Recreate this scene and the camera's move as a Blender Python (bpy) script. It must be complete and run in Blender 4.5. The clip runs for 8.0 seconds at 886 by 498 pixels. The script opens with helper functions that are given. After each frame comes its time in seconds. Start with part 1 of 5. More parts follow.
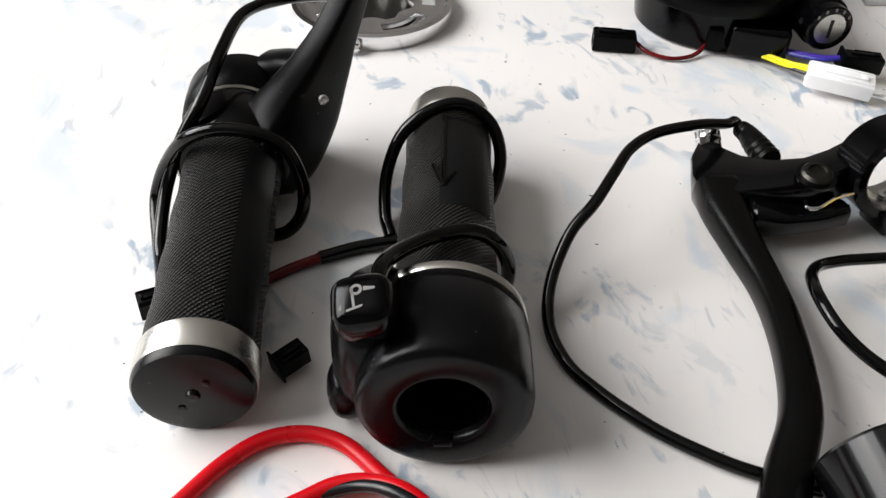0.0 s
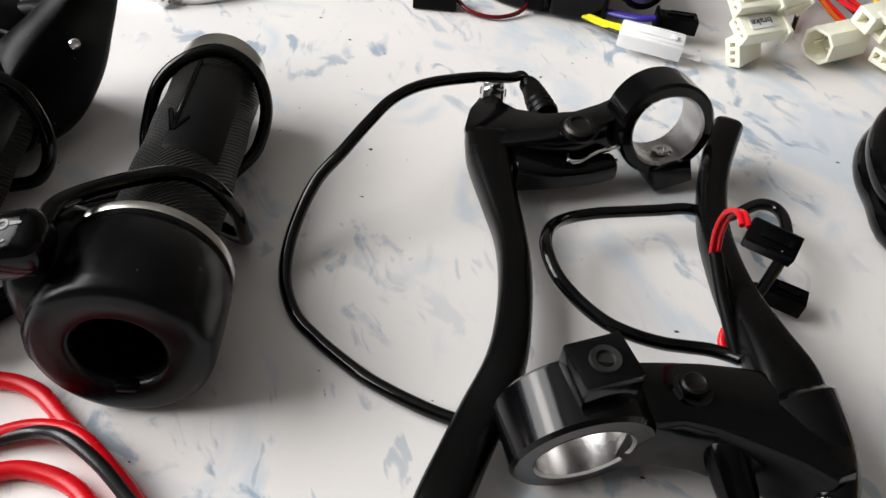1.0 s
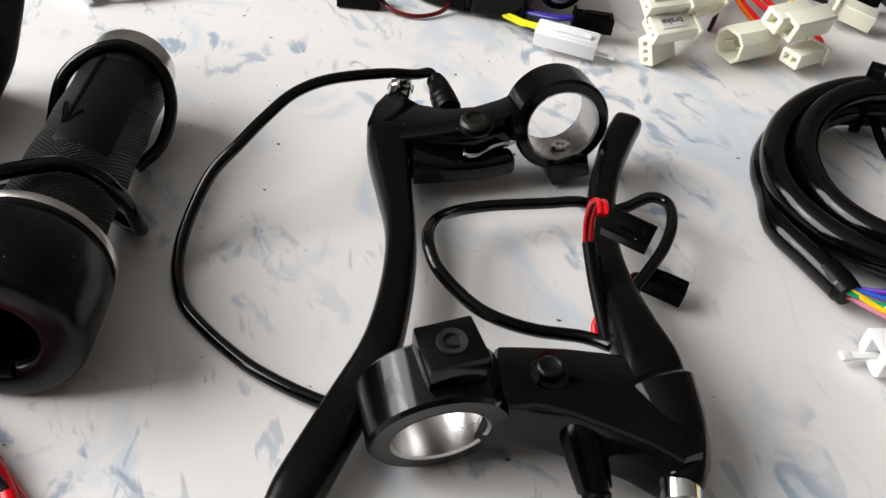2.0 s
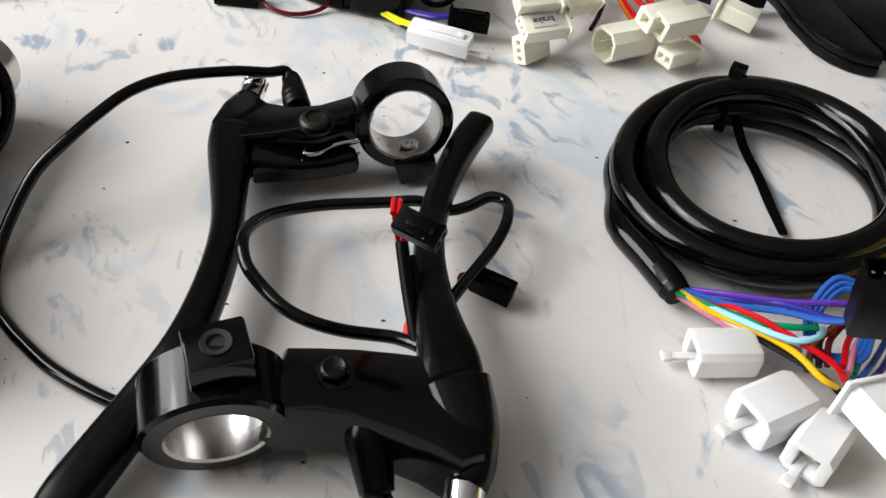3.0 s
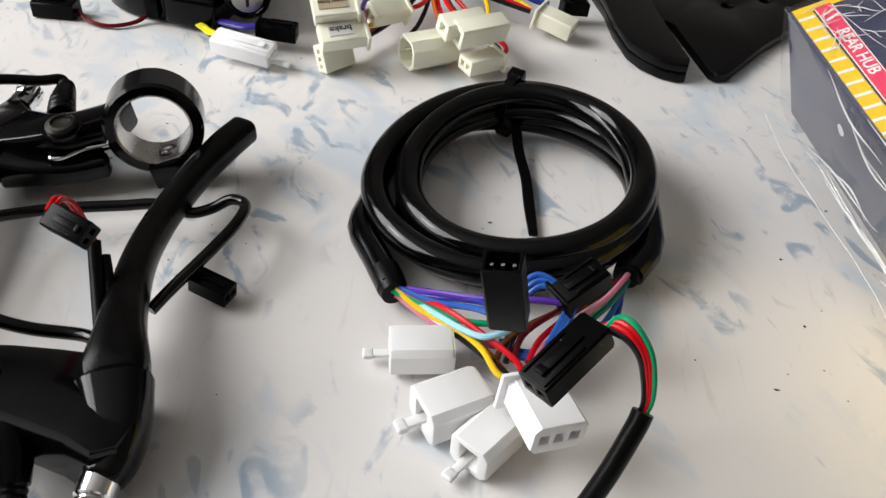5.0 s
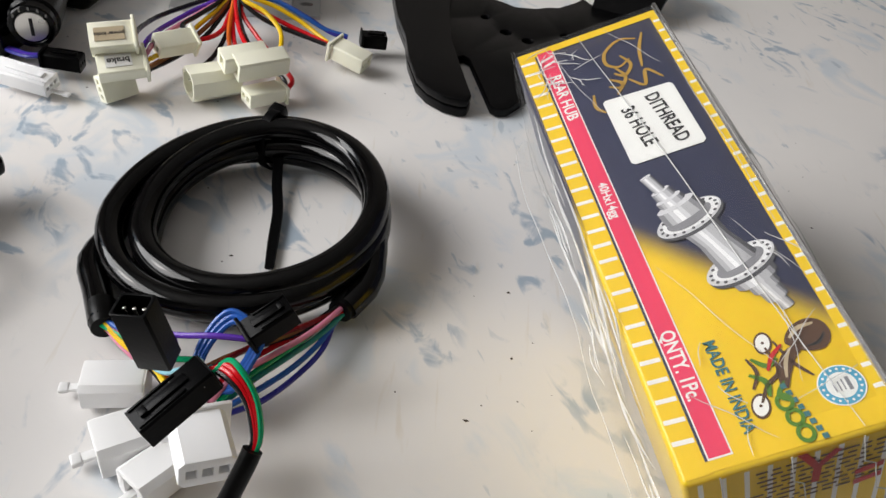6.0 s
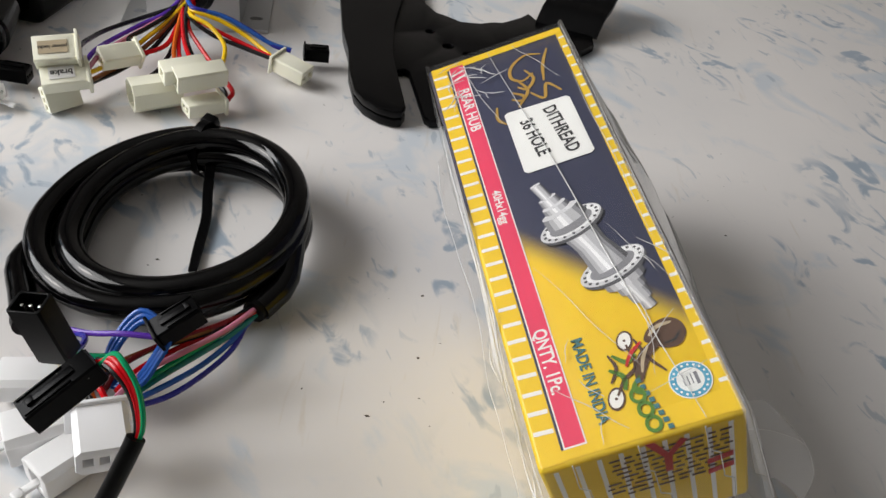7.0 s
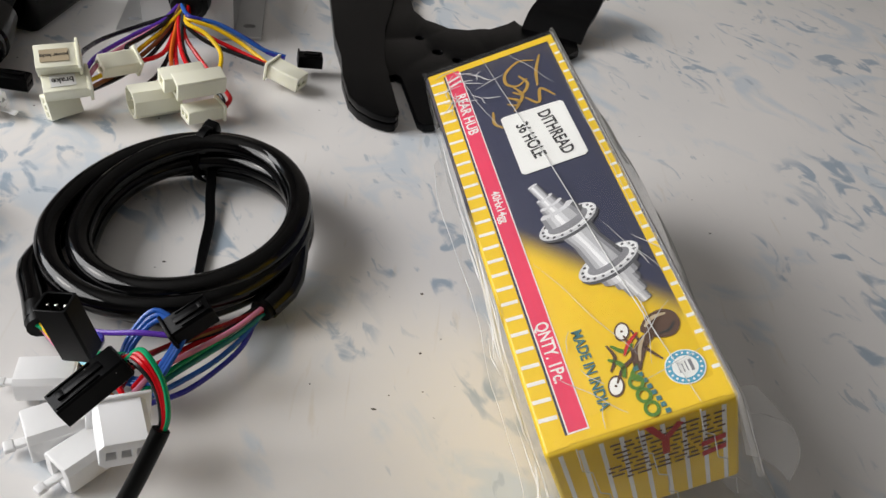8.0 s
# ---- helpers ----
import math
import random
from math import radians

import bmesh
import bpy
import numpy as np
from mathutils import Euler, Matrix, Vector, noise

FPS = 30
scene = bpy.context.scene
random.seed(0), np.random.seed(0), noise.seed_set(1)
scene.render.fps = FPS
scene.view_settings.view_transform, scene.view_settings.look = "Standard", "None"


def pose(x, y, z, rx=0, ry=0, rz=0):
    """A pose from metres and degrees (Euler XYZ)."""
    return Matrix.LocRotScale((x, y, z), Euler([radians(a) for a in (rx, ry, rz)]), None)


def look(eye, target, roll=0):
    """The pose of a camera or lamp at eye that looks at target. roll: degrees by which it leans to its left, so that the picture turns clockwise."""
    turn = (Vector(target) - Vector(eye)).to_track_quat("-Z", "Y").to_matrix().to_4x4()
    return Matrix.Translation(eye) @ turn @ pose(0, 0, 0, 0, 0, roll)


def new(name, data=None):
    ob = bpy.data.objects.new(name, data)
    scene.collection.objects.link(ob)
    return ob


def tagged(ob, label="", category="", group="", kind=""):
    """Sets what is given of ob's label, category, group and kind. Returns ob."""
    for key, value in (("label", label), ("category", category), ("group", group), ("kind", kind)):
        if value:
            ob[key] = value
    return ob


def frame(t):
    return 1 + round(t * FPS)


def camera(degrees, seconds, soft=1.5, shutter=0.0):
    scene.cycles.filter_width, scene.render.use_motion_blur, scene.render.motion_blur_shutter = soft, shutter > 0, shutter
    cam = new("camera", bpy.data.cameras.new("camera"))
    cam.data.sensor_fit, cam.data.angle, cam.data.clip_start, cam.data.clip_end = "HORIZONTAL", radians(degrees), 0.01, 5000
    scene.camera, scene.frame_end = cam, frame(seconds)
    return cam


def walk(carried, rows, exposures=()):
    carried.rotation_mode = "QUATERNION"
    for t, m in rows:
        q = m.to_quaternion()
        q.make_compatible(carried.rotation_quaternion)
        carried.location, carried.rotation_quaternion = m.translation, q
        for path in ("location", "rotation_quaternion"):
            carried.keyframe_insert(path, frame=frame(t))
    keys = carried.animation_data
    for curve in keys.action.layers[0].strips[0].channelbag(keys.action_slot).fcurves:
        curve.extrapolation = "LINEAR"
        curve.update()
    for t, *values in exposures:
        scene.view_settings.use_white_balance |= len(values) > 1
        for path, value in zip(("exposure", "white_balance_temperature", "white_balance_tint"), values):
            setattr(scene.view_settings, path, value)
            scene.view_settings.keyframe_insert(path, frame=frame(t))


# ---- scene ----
cam = camera(54.67, 8.0)
PATH = [
    (0, (0.09545, -0.00549, 0.19031), (0.03703, 0.21152, -0.00842), 2.18),
    (0.5, (0.13881, 0.01676, 0.18227), (0.08653, 0.23565, -0.01611), 3.17),
    (1, (0.16411, 0.01133, 0.18144), (0.11588, 0.22742, -0.02099), 4.28),
    (2.5, (0.21214, 0.01491, 0.18554), (0.16937, 0.23376, -0.01514), 5.31),
    (3, (0.23977, 0.02610, 0.18555), (0.20068, 0.24566, -0.01511), 5.97),
    (3.5, (0.28070, 0.04670, 0.18441), (0.24557, 0.26692, -0.01626), 6.37),
    (4, (0.30528, 0.06009, 0.18277), (0.27260, 0.28123, -0.01730), 6.84),
    (4.2, (0.31317, 0.06266, 0.18524), (0.27965, 0.28436, -0.01408), 6.37),
    (5.3, (0.34079, 0.03677, 0.19468), (0.29588, 0.26026, -0.00034), 4.90),
    (5.5, (0.35686, 0.04446, 0.20112), (0.31452, 0.26882, 0.00653), 5.17),
    (6, (0.40020, 0.05602, 0.20985), (0.37286, 0.28497, 0.01793), 8.07),
    (6.5, (0.42354, 0.05236, 0.21512), (0.39773, 0.28246, 0.02436), 8.62),
    (7, (0.43271, 0.05023, 0.22103), (0.40464, 0.28138, 0.03187), 8.20),
    (7.5, (0.43596, 0.04712, 0.22566), (0.40781, 0.27903, 0.03745), 7.85),
    (8, (0.42625, 0.03822, 0.22642), (0.40549, 0.27173, 0.03922), 8.73),
]
walk(cam, [(t, look(eye, target, roll)) for t, eye, target, roll in PATH],
     exposures=[(0.0, 0.12), (0.5, -0.02), (1.0, 0.06), (2.5, 0.05), (3.5, 0.03), (4.2, 0.0), (5.5, 0.03), (6.5, -0.16), (8.0, -0.16)])

# ---------------------------------------------------------------- light
world = bpy.data.worlds.new("daylight")
scene.world = world
world.use_nodes = True
wt = world.node_tree
sky = wt.nodes.new("ShaderNodeTexSky")
sky.sky_type, sky.sun_disc = "NISHITA", False
sky.sun_elevation, sky.sun_rotation = radians(35), radians(-110)
wt.links.new(sky.outputs[0], wt.nodes["Background"].inputs[0])
wt.nodes["Background"].inputs[1].default_value = 0.1

SUN = bpy.data.lights.new("sun", "SUN")
SUN.energy, SUN.angle, SUN.color = 0.5, radians(12), (1.0, 0.96, 0.9)
sun = new("sun", SUN)
sun.matrix_basis = look((0, 0, 3), (2.2, 0.3, 1.5))

DAY = bpy.data.lights.new("window_daylight", "AREA")
DAY.shape, DAY.size, DAY.size_y, DAY.energy, DAY.color = "RECTANGLE", 1.9, 1.5, 74.0, (1.0, 0.99, 0.985)
day = new("window_daylight", DAY)
day.matrix_basis = look((-1.6, -0.1, 1.2), (0.3, 0.3, 0.0))

# ---------------------------------------------------------------- materials
def nodes_of(name):
    m = bpy.data.materials.new(name)
    m.use_nodes = True
    return m, m.node_tree.nodes, m.node_tree.links, m.node_tree.nodes["Principled BSDF"]


def surface(name, base, rough=0.4, metal=0.0, vary=0.15, grain=300.0, bump=0.1, coat=0.0, sss=0.0, trans=0.0, spec=0.5, dust=0.0):
    """A procedural surface: colour varied at two scales, roughness varied, fine relief; dust lays pale specks on it."""
    m, n, l, b = nodes_of(name)
    tc = n.new("ShaderNodeTexCoord")
    big, fine = n.new("ShaderNodeTexNoise"), n.new("ShaderNodeTexNoise")
    big.inputs["Scale"].default_value, fine.inputs["Scale"].default_value = grain / 8, grain * 6
    big.inputs["Detail"].default_value = fine.inputs["Detail"].default_value = 4
    for k in (big, fine):
        l.new(tc.outputs["Object"], k.inputs["Vector"])
    mix = n.new("ShaderNodeMix")
    mix.data_type = "RGBA"
    mix.inputs[6].default_value = (*[c * (1 - vary) for c in base], 1)
    mix.inputs[7].default_value = (*[min(1, c * (1 + vary)) for c in base], 1)
    l.new(big.outputs["Fac"], mix.inputs[0])
    colour = mix.outputs[2]
    if dust:
        vo, ra, mx = n.new("ShaderNodeTexVoronoi"), n.new("ShaderNodeMapRange"), n.new("ShaderNodeMix")
        vo.inputs["Scale"].default_value = 160
        l.new(tc.outputs["Object"], vo.inputs["Vector"])
        ra.inputs[1].default_value, ra.inputs[2].default_value = dust, dust * 0.4
        l.new(vo.outputs["Distance"], ra.inputs[0])
        mx.data_type = "RGBA"
        l.new(ra.outputs[0], mx.inputs[0])
        l.new(colour, mx.inputs[6])
        mx.inputs[7].default_value = (0.35, 0.34, 0.32, 1)
        colour = mx.outputs[2]
    l.new(colour, b.inputs["Base Color"])
    rr = n.new("ShaderNodeMapRange")
    rr.inputs[3].default_value, rr.inputs[4].default_value = rough * 0.8, min(1, rough * 1.25)
    l.new(big.outputs["Fac"], rr.inputs[0])
    l.new(rr.outputs[0], b.inputs["Roughness"])
    bp = n.new("ShaderNodeBump")
    bp.inputs["Strength"].default_value, bp.inputs["Distance"].default_value = bump, 0.0002
    l.new(fine.outputs["Fac"], bp.inputs["Height"])
    l.new(bp.outputs[0], b.inputs["Normal"])
    b.inputs["Metallic"].default_value, b.inputs["Coat Weight"].default_value = metal, coat
    b.inputs["Specular IOR Level"].default_value = spec
    b.inputs["Subsurface Weight"].default_value, b.inputs["Subsurface Radius"].default_value = sss, (0.006, 0.006, 0.006)
    b.inputs["Transmission Weight"].default_value = trans
    return m


def laminate():
    """Glossy cream laminate with short blue-grey marbling strokes and a few ochre traces."""
    m, n, l, b = nodes_of("marble_laminate")
    tc = n.new("ShaderNodeTexCoord")

    def noise_at(scale, stretch, turn, detail=4.0, off=0.0, warp=0.0):
        mp, k = n.new("ShaderNodeMapping"), n.new("ShaderNodeTexNoise")
        mp.inputs["Rotation"].default_value[2] = radians(turn)
        mp.vector_type = "TEXTURE"
        mp.inputs["Scale"].default_value = (1, 1 / stretch, 1)
        mp.inputs["Location"].default_value = (off, off * 0.7, 0)
        l.new(tc.outputs["Object"], mp.inputs[0])
        l.new(mp.outputs[0], k.inputs["Vector"])
        k.inputs["Scale"].default_value, k.inputs["Detail"].default_value = scale, detail
        k.inputs["Distortion"].default_value = warp
        return k.outputs["Fac"]

    def ramp(src, a, z):
        r = n.new("ShaderNodeMapRange")
        r.interpolation_type = "SMOOTHSTEP"
        r.inputs[1].default_value, r.inputs[2].default_value = a, z
        l.new(src, r.inputs[0])
        return r.outputs[0]

    def times(x, y):
        k = n.new("ShaderNodeMath")
        k.operation = "MULTIPLY"
        for i, v in enumerate((x, y)):
            if isinstance(v, float):
                k.inputs[i].default_value = v
            else:
                l.new(v, k.inputs[i])
        return k.outputs[0]

    def over(col, fac, rgb):
        k = n.new("ShaderNodeMix")
        k.data_type = "RGBA"
        l.new(fac, k.inputs[0])
        if isinstance(col, tuple):
            k.inputs[6].default_value = (*col, 1)
        else:
            l.new(col, k.inputs[6])
        k.inputs[7].default_value = (*rgb, 1)
        return k.outputs[2]

    cloud = ramp(noise_at(9, 1, 0, 5), 0.3, 0.7)
    col = over((0.80, 0.775, 0.755), cloud, (0.74, 0.725, 0.715))
    pale = times(ramp(noise_at(21, 1.4, -50, 6, 3.0, 0.8), 0.53, 0.68), 0.6)
    col = over(col, pale, (0.52, 0.61, 0.70))
    patch = ramp(noise_at(13, 1.2, -40, 2, 1.7), 0.46, 0.58)
    stroke = times(ramp(noise_at(38, 1.7, -52, 6, 0.4, 1.3), 0.545, 0.66), patch)
    col = over(col, times(stroke, 0.8), (0.27, 0.36, 0.46))
    thin = times(ramp(noise_at(34, 3.0, -60, 4, 5.1, 1.6), 0.62, 0.69), ramp(noise_at(11, 1, 0, 2, 8.0), 0.52, 0.62))
    col = over(col, times(thin, 0.55), (0.34, 0.41, 0.48))
    ochre = times(ramp(noise_at(24, 9.0, 100, 5, 9.3, 0.5), 0.64, 0.76), 0.25)
    col = over(col, ochre, (0.55, 0.46, 0.32))
    l.new(col, b.inputs["Base Color"])
    rr = n.new("ShaderNodeMapRange")
    rr.inputs[3].default_value, rr.inputs[4].default_value = 0.30, 0.46
    l.new(noise_at(60, 1, 0, 5, 2.2), rr.inputs[0])
    l.new(rr.outputs[0], b.inputs["Roughness"])
    bp = n.new("ShaderNodeBump")
    bp.inputs["Strength"].default_value, bp.inputs["Distance"].default_value = 0.06, 0.0003
    l.new(noise_at(900, 1, 0, 3), bp.inputs["Height"])
    l.new(bp.outputs[0], b.inputs["Normal"])
    b.inputs["Specular IOR Level"].default_value = 0.22
    return m


def knurled():
    """Black rubber with fine slanting ribs broken by a cross knurl, laid out by the unrolled surface in millimetres."""
    m, n, l, b = nodes_of("knurled_rubber")
    uv = n.new("ShaderNodeUVMap")
    sep = n.new("ShaderNodeSeparateXYZ")
    l.new(uv.outputs[0], sep.inputs[0])

    def op(kind, x, y=None, z=None):
        k = n.new("ShaderNodeMath")
        k.operation = kind
        for i, v in enumerate((x, y, z)):
            if v is None:
                continue
            if isinstance(v, float):
                k.inputs[i].default_value = v
            else:
                l.new(v, k.inputs[i])
        return k.outputs[0]

    s = op("MULTIPLY", op("ADD", sep.outputs[0], sep.outputs[1]), 1.9)
    d = op("MULTIPLY", op("SUBTRACT", sep.outputs[0], sep.outputs[1]), 1.9)
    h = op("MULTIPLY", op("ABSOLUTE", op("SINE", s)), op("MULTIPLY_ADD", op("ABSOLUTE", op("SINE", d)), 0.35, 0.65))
    bp = n.new("ShaderNodeBump")
    bp.inputs["Strength"].default_value, bp.inputs["Distance"].default_value = 1.0, 0.0010
    l.new(h, bp.inputs["Height"])
    l.new(bp.outputs[0], b.inputs["Normal"])
    # groove shade painted into the colour: relief height blends near black up to lighter ribs
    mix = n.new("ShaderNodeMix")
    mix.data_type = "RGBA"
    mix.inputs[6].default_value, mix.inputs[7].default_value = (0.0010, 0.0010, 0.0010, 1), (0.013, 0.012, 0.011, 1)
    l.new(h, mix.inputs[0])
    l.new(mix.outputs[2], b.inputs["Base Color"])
    b.inputs["Roughness"].default_value = 0.42
    b.inputs["Specular IOR Level"].default_value = 0.3
    return m


def clear_film(name, crease, milk, bend=1.2, sheen=1.0):
    """Thin clear wrapping film: see-through with a sheen and wrinkles."""
    m, n, l, b = nodes_of(name)
    out = n["Material Output"]
    n.remove(b)
    tr, gl, mix, fr = (n.new("ShaderNodeBsdf" + k) if i < 2 else n.new(k) for i, k in enumerate(("Transparent", "Glossy", "ShaderNodeMixShader", "ShaderNodeFresnel")))
    tr.inputs[0].default_value = (0.975, 0.975, 0.97, 1)
    gl.inputs["Roughness"].default_value = 0.07
    fr.inputs[0].default_value = bend
    tc, bp, mp = n.new("ShaderNodeTexCoord"), n.new("ShaderNodeBump"), n.new("ShaderNodeMapping")
    mp.inputs["Scale"].default_value = (1.0, 0.5, 1.0)
    l.new(tc.outputs["Object"], mp.inputs[0])
    no, fold = n.new("ShaderNodeTexNoise"), n.new("ShaderNodeTexVoronoi")
    fold.feature = "DISTANCE_TO_EDGE"
    no.inputs["Scale"].default_value, no.inputs["Detail"].default_value, no.inputs["Distortion"].default_value = 90, 3, 1.0
    fold.inputs["Scale"].default_value = 70
    add = n.new("ShaderNodeMath")
    for i, k in enumerate((no, fold)):
        l.new(mp.outputs[0], k.inputs["Vector"])
    l.new(no.outputs["Fac"], add.inputs[0])
    l.new(fold.outputs["Distance"], add.inputs[1])
    bp.inputs["Strength"].default_value, bp.inputs["Distance"].default_value = crease, 0.002
    l.new(add.outputs[0], bp.inputs["Height"])
    for k in (gl, fr):
        l.new(bp.outputs[0], k.inputs["Normal"])
    haze, soft = n.new("ShaderNodeBsdfDiffuse"), n.new("ShaderNodeMixShader")
    haze.inputs[0].default_value = (0.85, 0.85, 0.84, 1)
    soft.inputs[0].default_value = milk
    l.new(tr.outputs[0], soft.inputs[1])
    l.new(haze.outputs[0], soft.inputs[2])
    calm = n.new("ShaderNodeMath")
    calm.operation = "MULTIPLY"
    calm.inputs[1].default_value = sheen
    l.new(fr.outputs[0], calm.inputs[0])
    l.new(calm.outputs[0], mix.inputs[0])
    l.new(soft.outputs[0], mix.inputs[1])
    l.new(gl.outputs[0], mix.inputs[2])
    l.new(mix.outputs[0], out.inputs[0])
    return m


def carton_print():
    """Printed carton: navy fading into yellow along a slanted line, in the carton's own metres."""
    m, n, l, b = nodes_of("carton_navy_yellow")
    tc, sep = n.new("ShaderNodeTexCoord"), n.new("ShaderNodeSeparateXYZ")
    l.new(tc.outputs["Object"], sep.inputs[0])
    k = n.new("ShaderNodeMath")
    k.operation = "MULTIPLY_ADD"
    l.new(sep.outputs[0], k.inputs[0])
    k.inputs[1].default_value = 1.17
    l.new(sep.outputs[1], k.inputs[2])
    r = n.new("ShaderNodeMapRange")
    r.interpolation_type = "SMOOTHSTEP"
    r.inputs[1].default_value, r.inputs[2].default_value = 0.078, 0.094
    l.new(k.outputs[0], r.inputs[0])
    no = n.new("ShaderNodeTexNoise")
    no.inputs["Scale"].default_value = 900
    l.new(tc.outputs["Object"], no.inputs["Vector"])
    mix, sp = n.new("ShaderNodeMix"), n.new("ShaderNodeMix")
    mix.data_type = sp.data_type = "RGBA"
    l.new(r.outputs[0], mix.inputs[0])
    mix.inputs[6].default_value, mix.inputs[7].default_value = (0.86, 0.58, 0.012, 1), (0.035, 0.040, 0.085, 1)
    sp.blend_type = "OVERLAY"
    sp.inputs[0].default_value = 0.12
    l.new(mix.outputs[2], sp.inputs[6])
    l.new(no.outputs["Color"], sp.inputs[7])
    l.new(sp.outputs[2], b.inputs["Base Color"])
    b.inputs["Roughness"].default_value = 0.38
    return m


LAMINATE = laminate()
PLASTIC = surface("black_plastic", (0.0013, 0.0013, 0.0016), 0.32, bump=0.25, vary=0.3, dust=0.035, spec=0.09)
GLOSS = surface("black_gloss_plastic", (0.0010, 0.0010, 0.0013), 0.13, bump=0.05, vary=0.3, spec=0.18)
PAINT = surface("black_painted_alloy", (0.0014, 0.0014, 0.0018), 0.14, bump=0.08, vary=0.3, coat=0.15, spec=0.20)
ANODISED = surface("black_anodised_lever", (0.0016, 0.0015, 0.0015), 0.26, bump=0.12, vary=0.3, spec=0.16)
CABLE = surface("black_cable_sheath", (0.0012, 0.0012, 0.0014), 0.09, bump=0.05, vary=0.3, spec=0.30)
SLEEVE = surface("black_sleeve", (0.0016, 0.0016, 0.0016), 0.34, bump=0.2, vary=0.3, spec=0.14)
KNURL = knurled()
RUBBER = surface("black_rubber", (0.003, 0.003, 0.0033), 0.42, bump=0.25, vary=0.3, spec=0.2)
CHROME = surface("chrome", (0.78, 0.78, 0.79), 0.12, 1.0, vary=0.05, bump=0.03)
SATIN = surface("satin_metal_ring", (0.62, 0.60, 0.56), 0.28, 1.0, vary=0.08, bump=0.05)
ALLOY = surface("machined_alloy", (0.52, 0.51, 0.50), 0.26, 1.0, vary=0.1, grain=500, bump=0.2)
STEEL = surface("dark_steel", (0.05, 0.048, 0.042), 0.4, 1.0, vary=0.3, bump=0.2)
HOUSING = surface("aluminium_housing", (0.55, 0.56, 0.57), 0.42, 0.9, vary=0.08, bump=0.15)
POWDER = surface("black_powder_coat", (0.0018, 0.0018, 0.0021), 0.24, vary=0.25, grain=500, bump=0.25, spec=0.16)
CREAM = surface("cream_nylon", (0.94, 0.92, 0.76), 0.36, vary=0.05, bump=0.1, sss=0.6)
NYLON = surface("milky_nylon", (0.97, 0.965, 0.96), 0.36, vary=0.02, bump=0.12, sss=1.0, trans=0.15)
WHITE = surface("white_nylon", (0.93, 0.935, 0.95), 0.4, vary=0.03, bump=0.05, sss=0.1)
# black that stands in for the shade inside slots and the bolt socket
DARK = surface("cavity_shade", (0.006, 0.006, 0.006), 0.6)
GREY_MARK = surface("grey_marking", (0.20, 0.195, 0.19), 0.5)
TIN = surface("tinned_contact", (0.7, 0.68, 0.64), 0.25, 1.0)
FILM = clear_film("film_taut", 0.14, 0.025)
FILM_LOOSE = clear_film("film_loose", 0.16, 0.03, 1.12, 0.28)
FILM_BULGE = clear_film("film_bulge", 0.2, 0.17, 1.25, 0.9)
FILM_MILK = clear_film("film_milky", 0.2, 0.46, 1.25, 0.8)
# whitish strands along the film's folds, their highlights put into the colour
FILM_FOLD_GLINT = clear_film("film_fold_glint", 0.03, 0.62)
COLLAR = surface("satin_black_collar", (0.0022, 0.0022, 0.0028), 0.25, bump=0.2, vary=0.3, dust=0.035, spec=0.2)
BOLT = surface("black_oxide_bolt", (0.012, 0.011, 0.010), 0.34, 0.6, vary=0.3, bump=0.2)
GLASS_DARK = surface("smoked_lens", (0.03, 0.03, 0.032), 0.1, coat=0.5, spec=0.3)
PVC = {k: surface("pvc_" + k, c, 0.26, vary=0.1, bump=0.05, spec=0.3) for k, c in dict(
    red=(0.58, 0.004, 0.010), dark_red=(0.12, 0.006, 0.008), black=(0.010, 0.010, 0.011), yellow=(0.78, 0.50, 0.01), lemon=(0.80, 0.74, 0.02),
    blue=(0.02, 0.10, 0.42), navy=(0.03, 0.03, 0.28), purple=(0.10, 0.03, 0.36), green=(0.0, 0.32, 0.13), sky=(0.36, 0.70, 0.82),
    white=(0.80, 0.80, 0.79), pink=(0.58, 0.20, 0.30), brown=(0.16, 0.06, 0.02), teal=(0.02, 0.22, 0.20), orange=(0.62, 0.12, 0.01)).items()}
CARTON = carton_print()
INK = {k: surface("print_" + k, c, 0.38, vary=0.05, bump=0.04) for k, c in dict(
    yellow=(0.86, 0.58, 0.012), white=(0.86, 0.86, 0.84), pink=(0.80, 0.05, 0.13), navy=(0.035, 0.040, 0.085), gold=(0.50, 0.30, 0.05), black=(0.02, 0.02, 0.022),
    teal=(0.05, 0.18, 0.20), silver=(0.50, 0.50, 0.52), shade=(0.22, 0.22, 0.24), pale=(0.72, 0.72, 0.73), brown=(0.10, 0.05, 0.03), blue=(0.08, 0.36, 0.55),
    tone_a=(0.09, 0.09, 0.10), tone_b=(0.27, 0.27, 0.29), tone_c=(0.48, 0.48, 0.50), tone_d=(0.66, 0.66, 0.68), tone_e=(0.88, 0.88, 0.89), red=(0.55, 0.02, 0.02), green=(0.09, 0.22, 0.02), tan=(0.55, 0.45, 0.30)).items()}
PLASTER = surface("wall_paint", (0.30, 0.28, 0.26), 0.8, vary=0.05, grain=20, bump=0.2)
WHITEWASH = surface("ceiling_paint", (0.62, 0.61, 0.59), 0.8, vary=0.04, grain=20, bump=0.2)
FLOORING = surface("floor_tile", (0.14, 0.13, 0.12), 0.5, vary=0.1, grain=10)
FRAME_PAINT = surface("window_paint", (0.75, 0.74, 0.72), 0.5, vary=0.04, grain=30)

# ---------------------------------------------------------------- mesh helpers: all lengths in millimetres
MM = 0.001
PLACE = {None: Matrix()}


